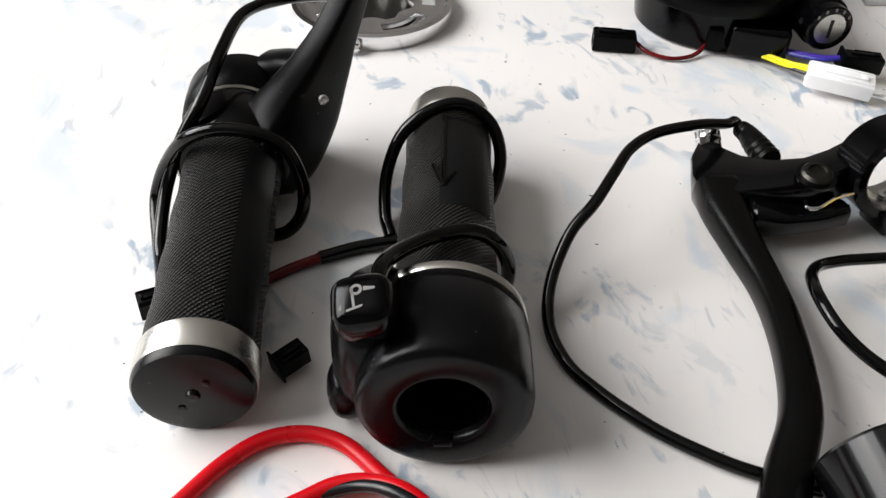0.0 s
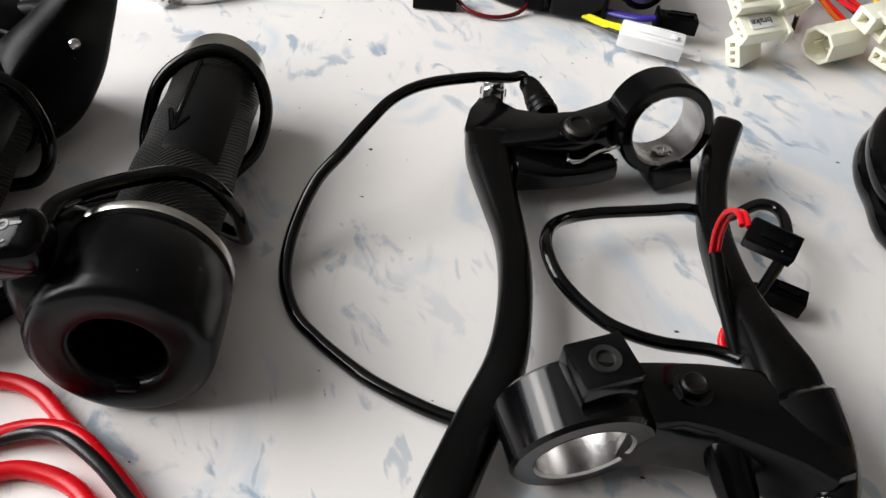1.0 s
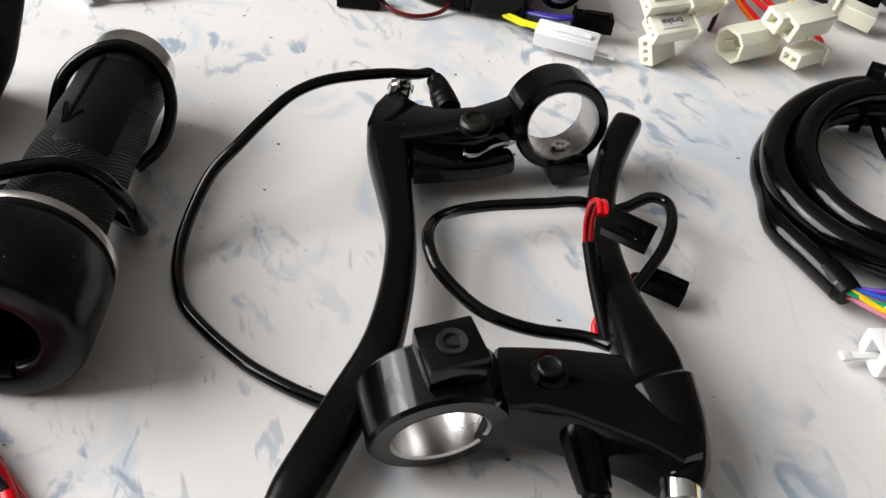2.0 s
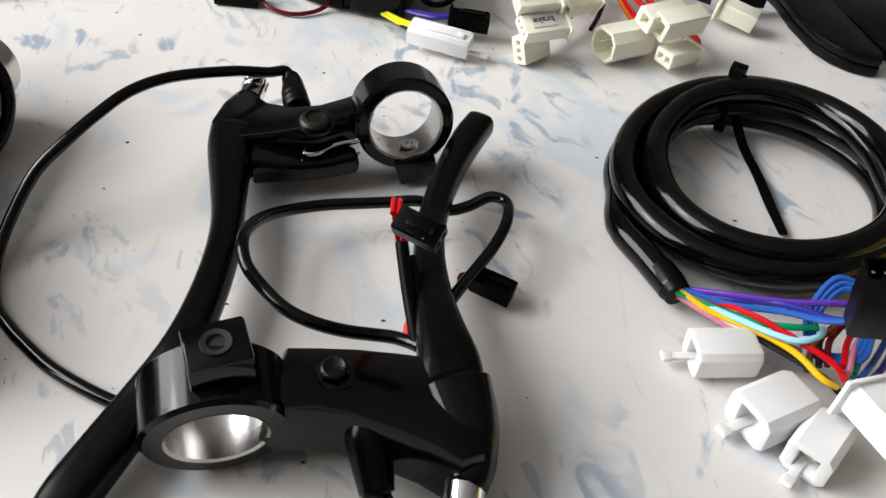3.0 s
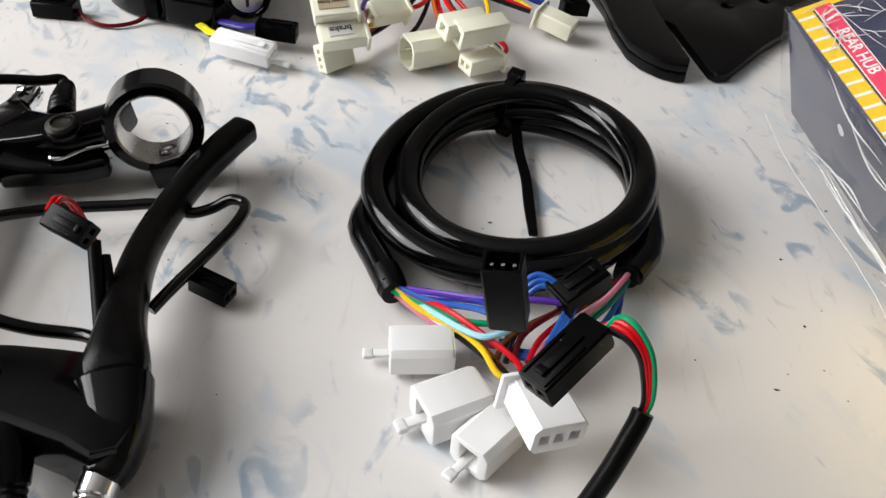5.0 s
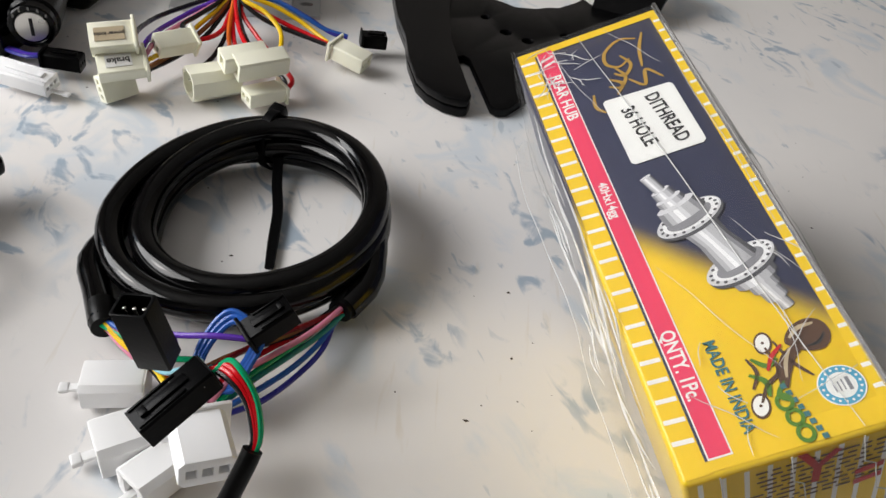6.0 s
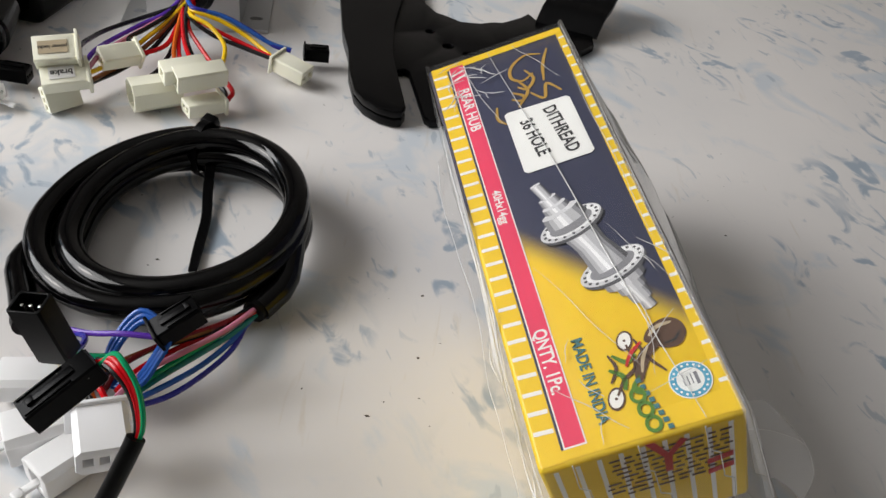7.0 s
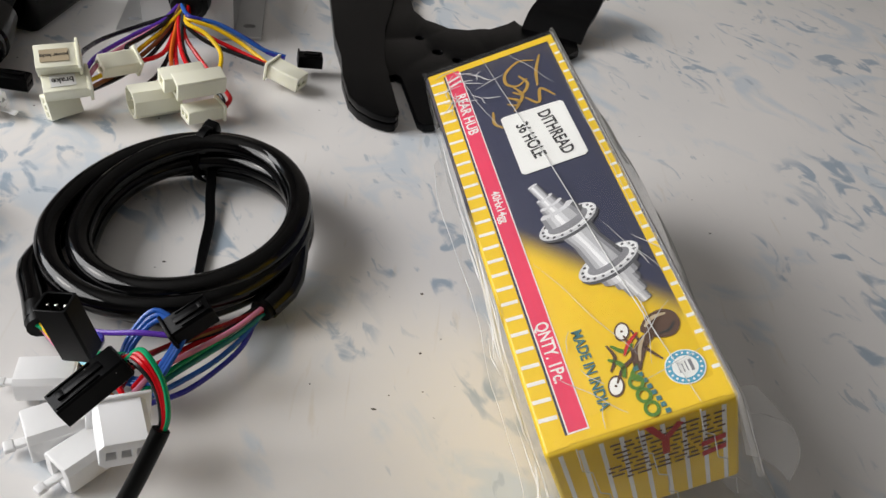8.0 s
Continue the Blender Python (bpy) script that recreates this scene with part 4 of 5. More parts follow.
def lever_upper():
    t = thing("brake_lever", "black alloy brake lever with a bright clamp bore", "brake lever", Matrix.Translation((150, 200, 0)), "brake levers")
    c = (178.0, 265.6, 22.8)
    ring, m = clamp_ring(t, c, (0.44, -0.88, 0.13), 15.5, 12.0, 16.6)
    part("bolt_lug", rbox(14, 14.6, 9, 0.8, m=axis_frame((183.6, 263.6, 7.0), (0.44, -0.88, 0.13), (-0.3, 0, 1))), PAINT, ring, world=True)
    part("screw", lathe([(0.1, 0), (3.2, 0), (3.2, 1.2), (1.6, 1.2), (1.4, 0.5), (0.1, 0.5)], 20, m=axis_frame((181.6, 265.0, 11.4), (-0.2, 0.16, 1), (0, 1, 0))), CHROME, ring, "bright socket screw", world=True)
    # arm from the clamp to the pivot and the body out to the adjuster
    part("body", slab([(118.6, 271.0), (116.8, 262), (118.0, 250), (121.6, 240.5), (133, 240.5), (146, 243.5), (157, 247.5), (164, 253), (170, 257.5), (168, 273.5), (161.5, 267.0), (154, 262.0), (144, 260.5), (134, 263), (127, 268.5), (123.5, 271.6)], 3.5, 16.0, bevel=1.6, m=Matrix.Translation((118, 0, 0)) @ pose(0, 0, 0, 0, -12.0, 0) @ Matrix.Translation((-118, 0, 0))), PAINT, t, world=True)
    part("fork", sweep([(166, 250.5, 11.5, 7, 8), (157, 246, 10.5, 9, 8), (146, 241, 11, 11, 9), (136, 238.5, 11, 12, 12)], 5, 14, 4), PAINT, t, world=True)
    for z in (18.6, 13.0):
        part("bright_edge", tube([(167.5, 252.5, z), (161, 247, z), (156.2, 241.6, z - 1), (152.6, 240.6, z - 1.2), (151.8, 243.6, z - 1)], 0.65, 8, 5), CHROME, t, "bright machined edge", world=True)
    pv = part("pivot_bolt", lathe([(0.1, 0), (5.2, 0), (5.2, 1.6), (4.4, 2.5), (3.2, 2.7), (2.9, 1.9), (0.1, 1.7)], 28, m=axis_frame((153.3, 249.0, 24.4), (0, -0.15, 1), (0, 1, 0))), STEEL, t, "dark steel pivot bolt", world=True)
    part("washer", lathe([(5.0, 0), (6.6, 0), (6.6, 0.9), (5.0, 0.9)], 28, True, m=axis_frame((153.3, 249.0, 24.0), (0, -0.15, 1), (0, 1, 0))), PAINT, pv, world=True)
    # blade
    part("blade", sweep([(124.6, 248.0, 13, 17, 13), (127.0, 238.5, 12, 15, 13), (134.2, 221, 11.4, 11.5, 12), (141.0, 205, 11.6, 9.6, 11), (146.0, 189, 12, 9.6, 10.5), (149.4, 171, 12, 10.0, 10), (150.6, 155, 11.4, 11, 10), (148.4, 140, 9, 12, 10), (146.6, 126, 8.4, 12.5, 10), (145.0, 113, 7.8, 12.5, 10.5), (144.2, 106, 7.2, 11, 10)], 6, 22, 3.0), ANODISED, t, world=True)
    ad = part("cable_adjuster", lathe([(0.1, -2), (4.6, -2), (4.6, 2.4), (3.6, 3.2), (4.3, 4.2), (4.3, 9.0), (3.2, 10), (2.4, 10), (2.2, 6), (0.1, 6)], 24, m=axis_frame((120.0, 271.0, 13.6), (-0.16, 1, 0.06))), CHROME, t, "chrome cable adjuster", world=True)
    for k in range(8):
        a = k * math.pi / 4
        part("notch", rbox(1.0, 4.4, 1.0, 0.2, (4.3 * math.cos(a), 6.6, 4.3 * math.sin(a)), m=axis_frame((120.0, 271.0, 13.6), (-0.16, 1, 0.06))), CHROME, ad, world=True)
    bt = part("switch_boot", tube([(140.5, 265.5, 16.5), (136.2, 273, 16.6), (132.6, 280.5, 16.4), (129.8, 285.0, 15.8)], [4.4, 4.2, 3.4, 2.9], 14, 6, ribs=0.12), SLEEVE, t, "ribbed black strain relief", world=True)
    part("cable", tube([(130.2, 284.4, 15.9), (127.4, 286.2, 17.6), (123.9, 279.2, 20), (114.5, 269.1, 24), (100.6, 253.6, 27.4), (93.0, 240, 28.2), (89.4, 225.2, 27.4), (85.8, 211.6, 24.6), (80.4, 201.6, 18.4), (78.0, 188.6, 9), (80.6, 175.4, 3.4), (88.4, 163.4, 2.2), (98.0, 156.4, 2), (108, 151.0, 2), (117, 147.0, 2), (127, 144.0, 2.2), (137, 142.0, 2.2), (147.0, 141.4, 2.2), (160.0, 142.0, 2.2), (178, 150, 2.2), (196, 160, 2.4), (205, 168, 9)], 1.95, 12, 6), CABLE, t, "glossy black brake switch cable", world=True)
    return t


def lever_lower():
    t = thing("brake_lever", "black alloy brake lever lying beside another with chrome adjuster", "brake lever", Matrix.Translation((200, 170, 0)), "brake levers")
    c = (170.2, 136.2, 20.2)
    ring, m = clamp_ring(t, c, (0.47, -0.87, -0.19), 16.5, 11.3, 17.4)
    bl = part("clamp_block", rbox(14.2, 12.6, 13, 0.8, m=axis_frame((172.8, 136.6, 37.2), (0.58, -0.82, -0.06))), PAINT, ring, world=True)
    part("bolt_socket", lathe([(0.1, -0.2), (1.9, -0.2), (2.2, 0.5), (3.4, 0.7), (3.6, 0.1), (3.6, -0.6), (0.1, -0.6)], 24, m=axis_frame((173.2, 136.0, 43.9), (0.05, -0.1, 1), (0, 1, 0))), DARK, bl, "recessed socket bolt", world=True)
    part("body", slab([(179, 134), (184, 133.4), (190, 136.6), (198, 138.4), (208, 138.4), (218, 138), (226, 136), (230.6, 140), (231.4, 150), (229, 160), (224.5, 167.4), (213, 165), (203, 162), (193, 158.5), (184, 154.5), (177, 151)], 10.0, 28.0, bevel=2.4, m=pose(0, 0, 0, 0, 0, 0) @ Matrix.Translation((181, 145, 0)) @ pose(0, 0, 0, -5, 9, 0) @ Matrix.Translation((-181, -145, 0))), PAINT, t, world=True)
    part("body_front", sweep([(222, 161, 15.5, 20, 19), (227, 153, 13.5, 17, 17), (230.6, 145, 11.8, 13, 14), (231.4, 138.5, 11.2, 10, 10.5)], 5, 18, 2.6), PAINT, t, world=True)
    part("cable_arm", tube([(202.4, 147, 19), (205.4, 142, 16), (208.6, 137, 12.5), (211.6, 131.5, 9.6)], [4.6, 5.2, 5.0, 4.2], 16, 6), GLOSS, t, "glossy black moulded switch arm", world=True)
    part("strain_relief", tube([(211.0, 132.6, 10), (213.4, 128, 7.8), (215.6, 122, 5.6), (217, 114, 4)], [3.4, 3.2, 2.8, 2.4], 14, 6, ribs=0.12), SLEEVE, t, world=True)
    ad = part("cable_adjuster", lathe([(0.1, -3), (4.9, -3), (4.9, 3.5), (4.0, 4.2), (4.6, 5.2), (4.6, 11), (3.4, 12), (0.1, 12)], 28, m=axis_frame((231.0, 137.2, 10.6), (0.16, -1, -0.16))), CHROME, t, "chrome cable adjuster", world=True)
    for k in range(8):
        a = k * math.pi / 4
        part("notch", rbox(1.0, 5, 1.0, 0.2, (4.6 * math.cos(a), 8, 4.6 * math.sin(a)), m=axis_frame((231.0, 137.2, 10.6), (0.16, -1, -0.16))), CHROME, ad, world=True)
    nut = part("pivot_nut", lathe([(0.1, 0), (4.8, 0), (5.0, 0.6), (4.6, 1.2), (3.2, 1.3), (3.2, 3.4), (2.6, 3.8), (2.0, 3.4), (0.1, 3.2)], 24, m=axis_frame((195.0, 149.4, 25.4), (0.0, -0.05, 1), (0, 1, 0))), BOLT, t, "dark pivot nut on a washer", world=True)
    part("hex_nut", lathe([(0.1, 1.2), (3.8, 1.2), (3.8, 2.9), (0.1, 2.9)], 6, m=axis_frame((195.0, 149.4, 25.4), (0.0, -0.05, 1), (0, 1, 0))), PAINT, nut, world=True)
    part("blade", sweep([(222, 156, 14.4, 19, 13), (219.4, 167, 16.4, 17, 14), (214.0, 179, 16.6, 13, 13), (208.2, 193, 15.4, 10.8, 12), (203.4, 208, 15.0, 9.4, 11), (200.2, 224, 14.0, 9.2, 10), (199.0, 240, 13.6, 9.2, 10), (199.2, 256, 13.8, 9.8, 10), (200.6, 271, 14.0, 10.8, 10), (202.6, 283, 14.0, 10.6, 9.6)], 6, 22, 3.0), ANODISED, t, world=True)
    part("cable", tube([(217, 114.5, 4), (219, 100, 2.4), (220, 80, 2.2), (216, 55, 2.2)], 2.15, 12, 5), CABLE, t, world=True)
    return t


lever_upper()
lever_lower()


def switch_lead():
    t = thing("switch_cable", "thin black cable looped on the table with red wire ends", "cable", Matrix.Translation((190, 215, 0)))
    part("cable", tube([(209.6, 175.6, 12.6), (206.0, 177.2, 11.6), (201.5, 178.0, 11.0), (196, 177.2, 11), (189, 174.4, 13), (181, 172.4, 15.6), (173, 173.4, 17), (165, 177.4, 18.6), (158, 182.0, 21.6), (153.6, 190.0, 22.6), (152.4, 199.0, 20.5), (153.4, 209.0, 16.4), (157.4, 219.0, 12), (165, 225.0, 11), (174, 229.0, 11), (183, 232.8, 11), (193, 236.2, 11.6), (202, 239.0, 8.2), (208, 242.6, 8.6), (214.6, 245.8, 12), (220.4, 243.8, 12.4), (222.2, 233.0, 13.6), (220.8, 221, 13.6), (217.6, 212, 11.4), (214.0, 203.5, 8.6), (211.5, 196, 6.5)], 1.9, 12, 6), CABLE, t, world=True)
    part("red_sleeve", tube([(205.0, 184.6, 13.2), (204.6, 181.4, 11.8), (206.2, 178.4, 10.6)], 1.2, 12, 4), PVC["red"], t, "red wire showing at the cable end", world=True)
    part("sleeve", tube([(209.0, 176.0, 12.0), (206.4, 180.4, 15.5), (202.0, 188.4, 21.5), (197.7, 196.7, 28.9)], 1.9, 12, 6), SLEEVE, t, "upright black sleeve", world=True)
    part("sleeve", tube([(210.4, 178.2, 12.0), (207.8, 183.4, 15.5), (204.2, 190.4, 20.5), (200.6, 196.0, 24.9)], 1.6, 12, 6), SLEEVE, t, "upright black sleeve", world=True)
    for o in (-0.8, 0.8):
        wire("wire", [(197.7 + o, 196.4, 28.4), (196.6 + o, 195.6, 37), (196.8 + o, 192.8, 45.4), (198.4 + o, 187.0, 51.0), (199.6 + o, 181.6, 51.2)], 0.75, "red", t, "red wire")
    wire("wire", [(214.5, 206, 7), (213.0, 210, 8), (215, 212.2, 7.5), (219, 212.6, 6.5)], 0.8, "dark_red", t, "dark red wire")
    return t


switch_lead()
plug("connector", "black two-pin wire connector held up by its stiff lead", (200.0, 181.0, 50.6), (212.0, 178.4, 49.0), 6.5, 5.5, PLASTIC, "switch plugs", 2, lip=False, up=(0, -0.6, 1))
plug("connector", "black two-pin wire connector lying beside a lever", (216.5, 213.2, 6.0), (229.5, 211.0, 4.4), 7, 6, PLASTIC, "switch plugs", 2, lip=False)

# ---------------------------------------------------------------- twist grips
def grip_knurled(t, m, s0, s1, r0, r1, steps=24):
    pts = [(r0 - 1.5, s0), (r0, s0 + 0.6)]
    pts += [(r0 + (r1 - r0) * i / steps + 0.25 * math.sin(i * 0.9), s0 + 1 + (s1 - s0 - 2) * i / steps) for i in range(steps + 1)]
    pts += [(r1 - 1.5, s1)]
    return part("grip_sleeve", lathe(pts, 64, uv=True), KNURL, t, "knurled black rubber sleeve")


def throttle_left():
    m = axis_frame((-0.5, 111.5, 16.2), (-49, 131, 3.5))
    t = thing("throttle_grip", "black rubber twist grip with a satin end band and bracket", "handlebar grip", m, "handlebar grips")
    cap = part("end_cap", lathe([(0.1, -0.9), (13.0, -0.8), (15.2, -0.2), (15.9, 0.9), (15.9, 2.4), (0.1, 2.4)], 56), COLLAR, t, "flat black end cap")
    part("sprue_mark", lathe([(0.1, -2.0), (1.6, -1.8), (2.0, -0.9), (0.1, -0.9)], 14), GLOSS, cap)
    for a in (50, 235):
        part("sprue_mark", lathe([(0.1, -1.3), (1.0, -1.2), (1.3, -0.8), (0.1, -0.8)], 10, m=Matrix.Translation((6.2 * math.cos(radians(a)), 0, 6.2 * math.sin(radians(a))))), GLOSS, cap)
    part("end_band", lathe([(14, 2.2), (16.0, 2.4), (16.3, 3.0), (16.3, 11.0), (15.6, 11.8), (14, 11.8)], 64), SATIN, t, "satin metal end band")
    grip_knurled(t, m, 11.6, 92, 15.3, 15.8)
    part("smooth_panel", skin(bmesh.new(), [[Vector((r * math.cos(a), s, r * math.sin(a))) for a in np.linspace(radians(20), radians(62), 12)] for s, r in ((13, 15.7), (14, 16.0), (86, 16.4), (88, 15.9))], closed_ring=False, cap=False), RUBBER, t)
    part("collar", lathe([(14, 90), (17.4, 91), (18.6, 93), (19.2, 100), (19.4, 112), (18.6, 113.6), (14, 113.6)], 64), GLOSS, t, "smooth black collar")
    part("collar_band", lathe([(16, 113.4), (18.9, 113.6), (18.9, 115.4), (16, 115.6)], 64), SATIN, t, "thin satin band")
    part("rear_housing", lathe([(14, 115.4), (19.0, 115.8), (20.2, 117.4), (20.6, 124), (20.4, 133), (18.6, 135.6), (11.5, 136), (11.2, 122), (0.1, 122)], 64), PLASTIC, t, "matte black rear housing")
    part("bracket", sweep([(-27, 206, 17, 22, 26), (-23, 215, 22, 19, 33), (-19, 226, 30, 15, 31), (-15.6, 236, 40, 12, 22), (-12.6, 244, 50, 10, 15), (-10.4, 251, 59, 9.4, 12), (-9.0, 258, 67, 9, 11)], 6, 20, 6.0), PLASTIC, t, "black moulded bracket arm", world=True)
    part("bracket_web", sweep([(-38, 240, 33, 16, 12), (-30, 238, 36, 15, 12), (-22, 236, 38, 14, 13), (-14, 238, 42, 13, 14)], 5, 16, 3.2), PLASTIC, t, world=True)
    part("screw", lathe([(0.1, 0), (1.8, 0), (1.8, 0.8), (1.2, 1.2), (0.1, 0.7)], 16, m=axis_frame((-8.6, 220.4, 37.4), (0.55, -0.55, 0.6))), CHROME, t, "tiny bright screw", world=True)
    part("cable", tube([(-19, 262, 54), (-30, 268, 50), (-43.4, 266.5, 47), (-49.5, 248, 49), (-45.4, 223, 48), (-42.5, 203, 42), (-47.5, 193.5, 30), (-52, 186.5, 14), (-48, 172, 4), (-42, 163, 2.4), (-33, 150, 2.4)], 2.2, 12, 6), CABLE, t, world=True)
    part("cable_wrap", tube([(-19, 186, 2.6), (-10.5, 189, 5.0), (-5.5, 191.6, 13), (-6, 194, 24), (-13, 195, 36), (-27, 191, 40.5), (-40.5, 188, 36.5), (-52.5, 190, 22), (-58, 188, 8), (-51, 175.4, 2.6), (-44, 165, 2.4), (-38, 156, 2.4)], 2.2, 12, 6), CABLE, t, world=True)
    return t


throttle_left()


def throttle_right():
    m = axis_frame((63.5, 120.0, 22.9), (-35.5, 127.0, -3.2))
    t = thing("throttle_grip", "black twist grip with a horn button housing and hollow collar", "handlebar grip", m, "handlebar grips")
    col = part("collar", lathe([(0.1, 25), (11.1, 25), (11.1, 1.6), (11.8, 0.4), (12.8, -0.1), (19.0, -0.2), (20.8, 0.5), (21.9, 2.0), (22.4, 4.4), (22.5, 14), (22.3, 24.6), (21.6, 26), (20.4, 26.4), (20.4, 28.4), (12, 28.6)], 72), COLLAR, t, "black moulded collar with a round bore")
    part("bore_notch", rbox(5, 3, 2.6, 0.5, (0, 0.6, -11.4)), PLASTIC, col)
    part("bore_lining", lathe([(10.8, 24.6), (11.0, 24.6), (11.0, 3), (10.8, 3)], 64, True), GLOSS, col)
    part("collar_band", lathe([(16, 28.2), (21.9, 28.3), (22.2, 29.0), (22.0, 31.0), (16, 31.2)], 64), SATIN, t, "thin satin band")
    part("flange", lathe([(14, 31), (20.2, 31), (20.2, 32.6), (17.6, 35.4), (15.6, 38), (14, 38)], 64), GLOSS, t)
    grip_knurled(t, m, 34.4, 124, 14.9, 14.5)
    pan = part("smooth_panel", skin(bmesh.new(), [[Vector((r * math.cos(a), s, r * math.sin(a))) for a in np.linspace(radians(38), radians(100), 16)] for s, r in ((64, 15.0), (66, 15.7), (108, 15.6), (112, 14.9))], closed_ring=False, cap=False), RUBBER, t, "smooth raised rubber panel")
    for a0, s0, a1, s1 in ((96, 112, 96, 72), (96, 72, 108, 84), (96, 72, 84, 79)):
        pts = [((15.5 * math.cos(radians(a0 + (a1 - a0) * u))), s0 + (s1 - s0) * u, 15.5 * math.sin(radians(a0 + (a1 - a0) * u))) for u in np.linspace(0, 1, 5)]
        part("arrow_stroke", tube(pts, 0.75, 6, 2), GLOSS, pan)
    part("end_band", lathe([(12, 123.5), (14.6, 123.7), (14.9, 124.6), (14.9, 132.6), (14.0, 133.6), (12.0, 134), (11.2, 131), (0.1, 131)], 64), SATIN, t, "satin metal end band")
    hs = part("switch_housing", sweep([(-19.5, 13, 3, 17, 34), (-20.0, 18, 3.5, 18.5, 38), (-19, 25, 3, 18, 37), (-16, 32, 3, 14, 32)], 4, 24, 3.0), COLLAR, t, "black switch housing")
    part("housing_foot", sweep([(-24, 14, -13.0, 11, 14), (-25, 19, -13.2, 13, 16), (-23, 27, -13.0, 13, 15)], 4, 20, 2.8), COLLAR, hs)
    bt = part("horn_button", rbox(15, 14.5, 12, 4.4, segs=4, m=pose(-19.4, 9.2, 25.6, 14, -12, 4)), GLOSS, t, "glossy black push button with a horn mark")
    bm_ = pose(-19.4, 9.2, 25.6, 14, -12, 4) @ Matrix.Translation((1.4, -0.4, 6.04)) @ Matrix.Diagonal((0.86, 0.86, 1, 1))
    mark = slab(disc(-2.1, 1.9, 1.7, 18), 0, 0.15, holes=[disc(-2.1, 1.9, 0.9, 12)], m=bm_)
    slab([(-0.2, 2.6), (3.0, 2.0), (3.0, 1.3), (-0.2, 1.2)], 0, 0.15, m=bm_, bm=mark)
    slab([(-3.7, 2.4), (-3.2, -3.4), (-2.5, -3.4), (-2.9, 2.4)], 0, 0.15, m=bm_, bm=mark)
    slab([(-5.0, -3.9), (-0.6, -2.9), (-0.6, -3.6), (-5.0, -4.6)], 0, 0.15, m=bm_, bm=mark)
    part("horn_mark", mark, GREY_MARK, bt, "grey printed horn mark", flat=True)
    part("cable_wrap", tube([(43, 131, 47), (40.8, 139, 47), (41.5, 149, 44), (46.6, 162, 40), (55.5, 170, 38.5), (62.4, 174, 33), (65.8, 177.5, 23), (65.6, 181, 12), (63, 185.6, 4), (52, 190, 2.4), (38, 196, 2.4), (28, 199.5, 2.4), (15, 193, 2.4), (3.3, 183, 2.4)], 2.2, 12, 6), CABLE, t, world=True)
    part("cable_loop", tube([(45, 214, 3), (50, 224, 8), (50.5, 233, 19), (45, 237.5, 29.5), (35, 236, 35.8), (25.4, 230, 34.4), (17.6, 223.5, 27.0), (14.4, 217.5, 14), (17.0, 208.2, 4.5), (22, 200, 2.4)], 2.2, 12, 6), CABLE, t, world=True)
    part("red_wire", tube([(3.5, 183.2, 2.4), (-3, 176, 2.3), (-9, 168, 2.2)], 1.7, 10, 5), PVC["dark_red"], t, "dark red wire end", world=True)
    return t


throttle_right()
plug("connector", "black wire connector tucked beside a grip", (10.5, 133.5, 5.0), (16.0, 142.0, 6.0), 6, 6, PLASTIC, "grip plugs", 3)
plug("connector", "black wire connector tucked beside a grip", (-30.5, 150.5, 4.5), (-38.5, 143.5, 4.5), 7, 6.5, PLASTIC, "grip plugs", 2)


def power_lead():
    t = thing("power_lead", "thick red and black battery wires curving across the table", "wires", Matrix.Translation((40, 100, 0)))
    part("wire", tube([(-4, 55, 2.4), (0, 72, 2.4), (6.0, 90.8, 2.4), (10.8, 103.2, 2.4), (17.4, 112.6, 2.4), (27.0, 117.6, 2.4), (38.0, 117.4, 2.4), (50, 111.5, 2.4), (62, 105.6, 2.4), (77, 97.5, 2.4), (95, 84, 2.4), (105, 62, 2.4)], 2.3, 12, 6), PVC["red"], t, world=True)
    part("wire", tube([(10, 62, 2.4), (22, 85, 2.4), (34.3, 99.5, 2.4), (40.5, 105, 3.2), (48, 107.6, 4.2), (58, 106.4, 6.6), (68, 101.6, 6.6), (78, 96, 4), (90, 85, 4.8), (100, 66, 2.4)], 2.3, 12, 6), PVC["red"], t, world=True)
    part("wire", tube([(22, 60, 2.4), (33, 82, 2.4), (43.8, 94.6, 2.4), (54.8, 97.2, 2.4), (66.1, 94.3, 2.4), (76, 85, 2.4), (82, 66, 2.4)], 2.3, 12, 6), PVC["red"], t, world=True)
    part("wire", tube([(36, 101, 2.0), (46, 105.4, 4.6), (56, 104.2, 8.4), (67, 100.4, 8.4), (78, 95, 5.6), (90, 89, 2.4), (104, 70, 2.2)], 1.7, 12, 6), PVC["black"], t, "black wire", world=True)
    return t


power_lead()

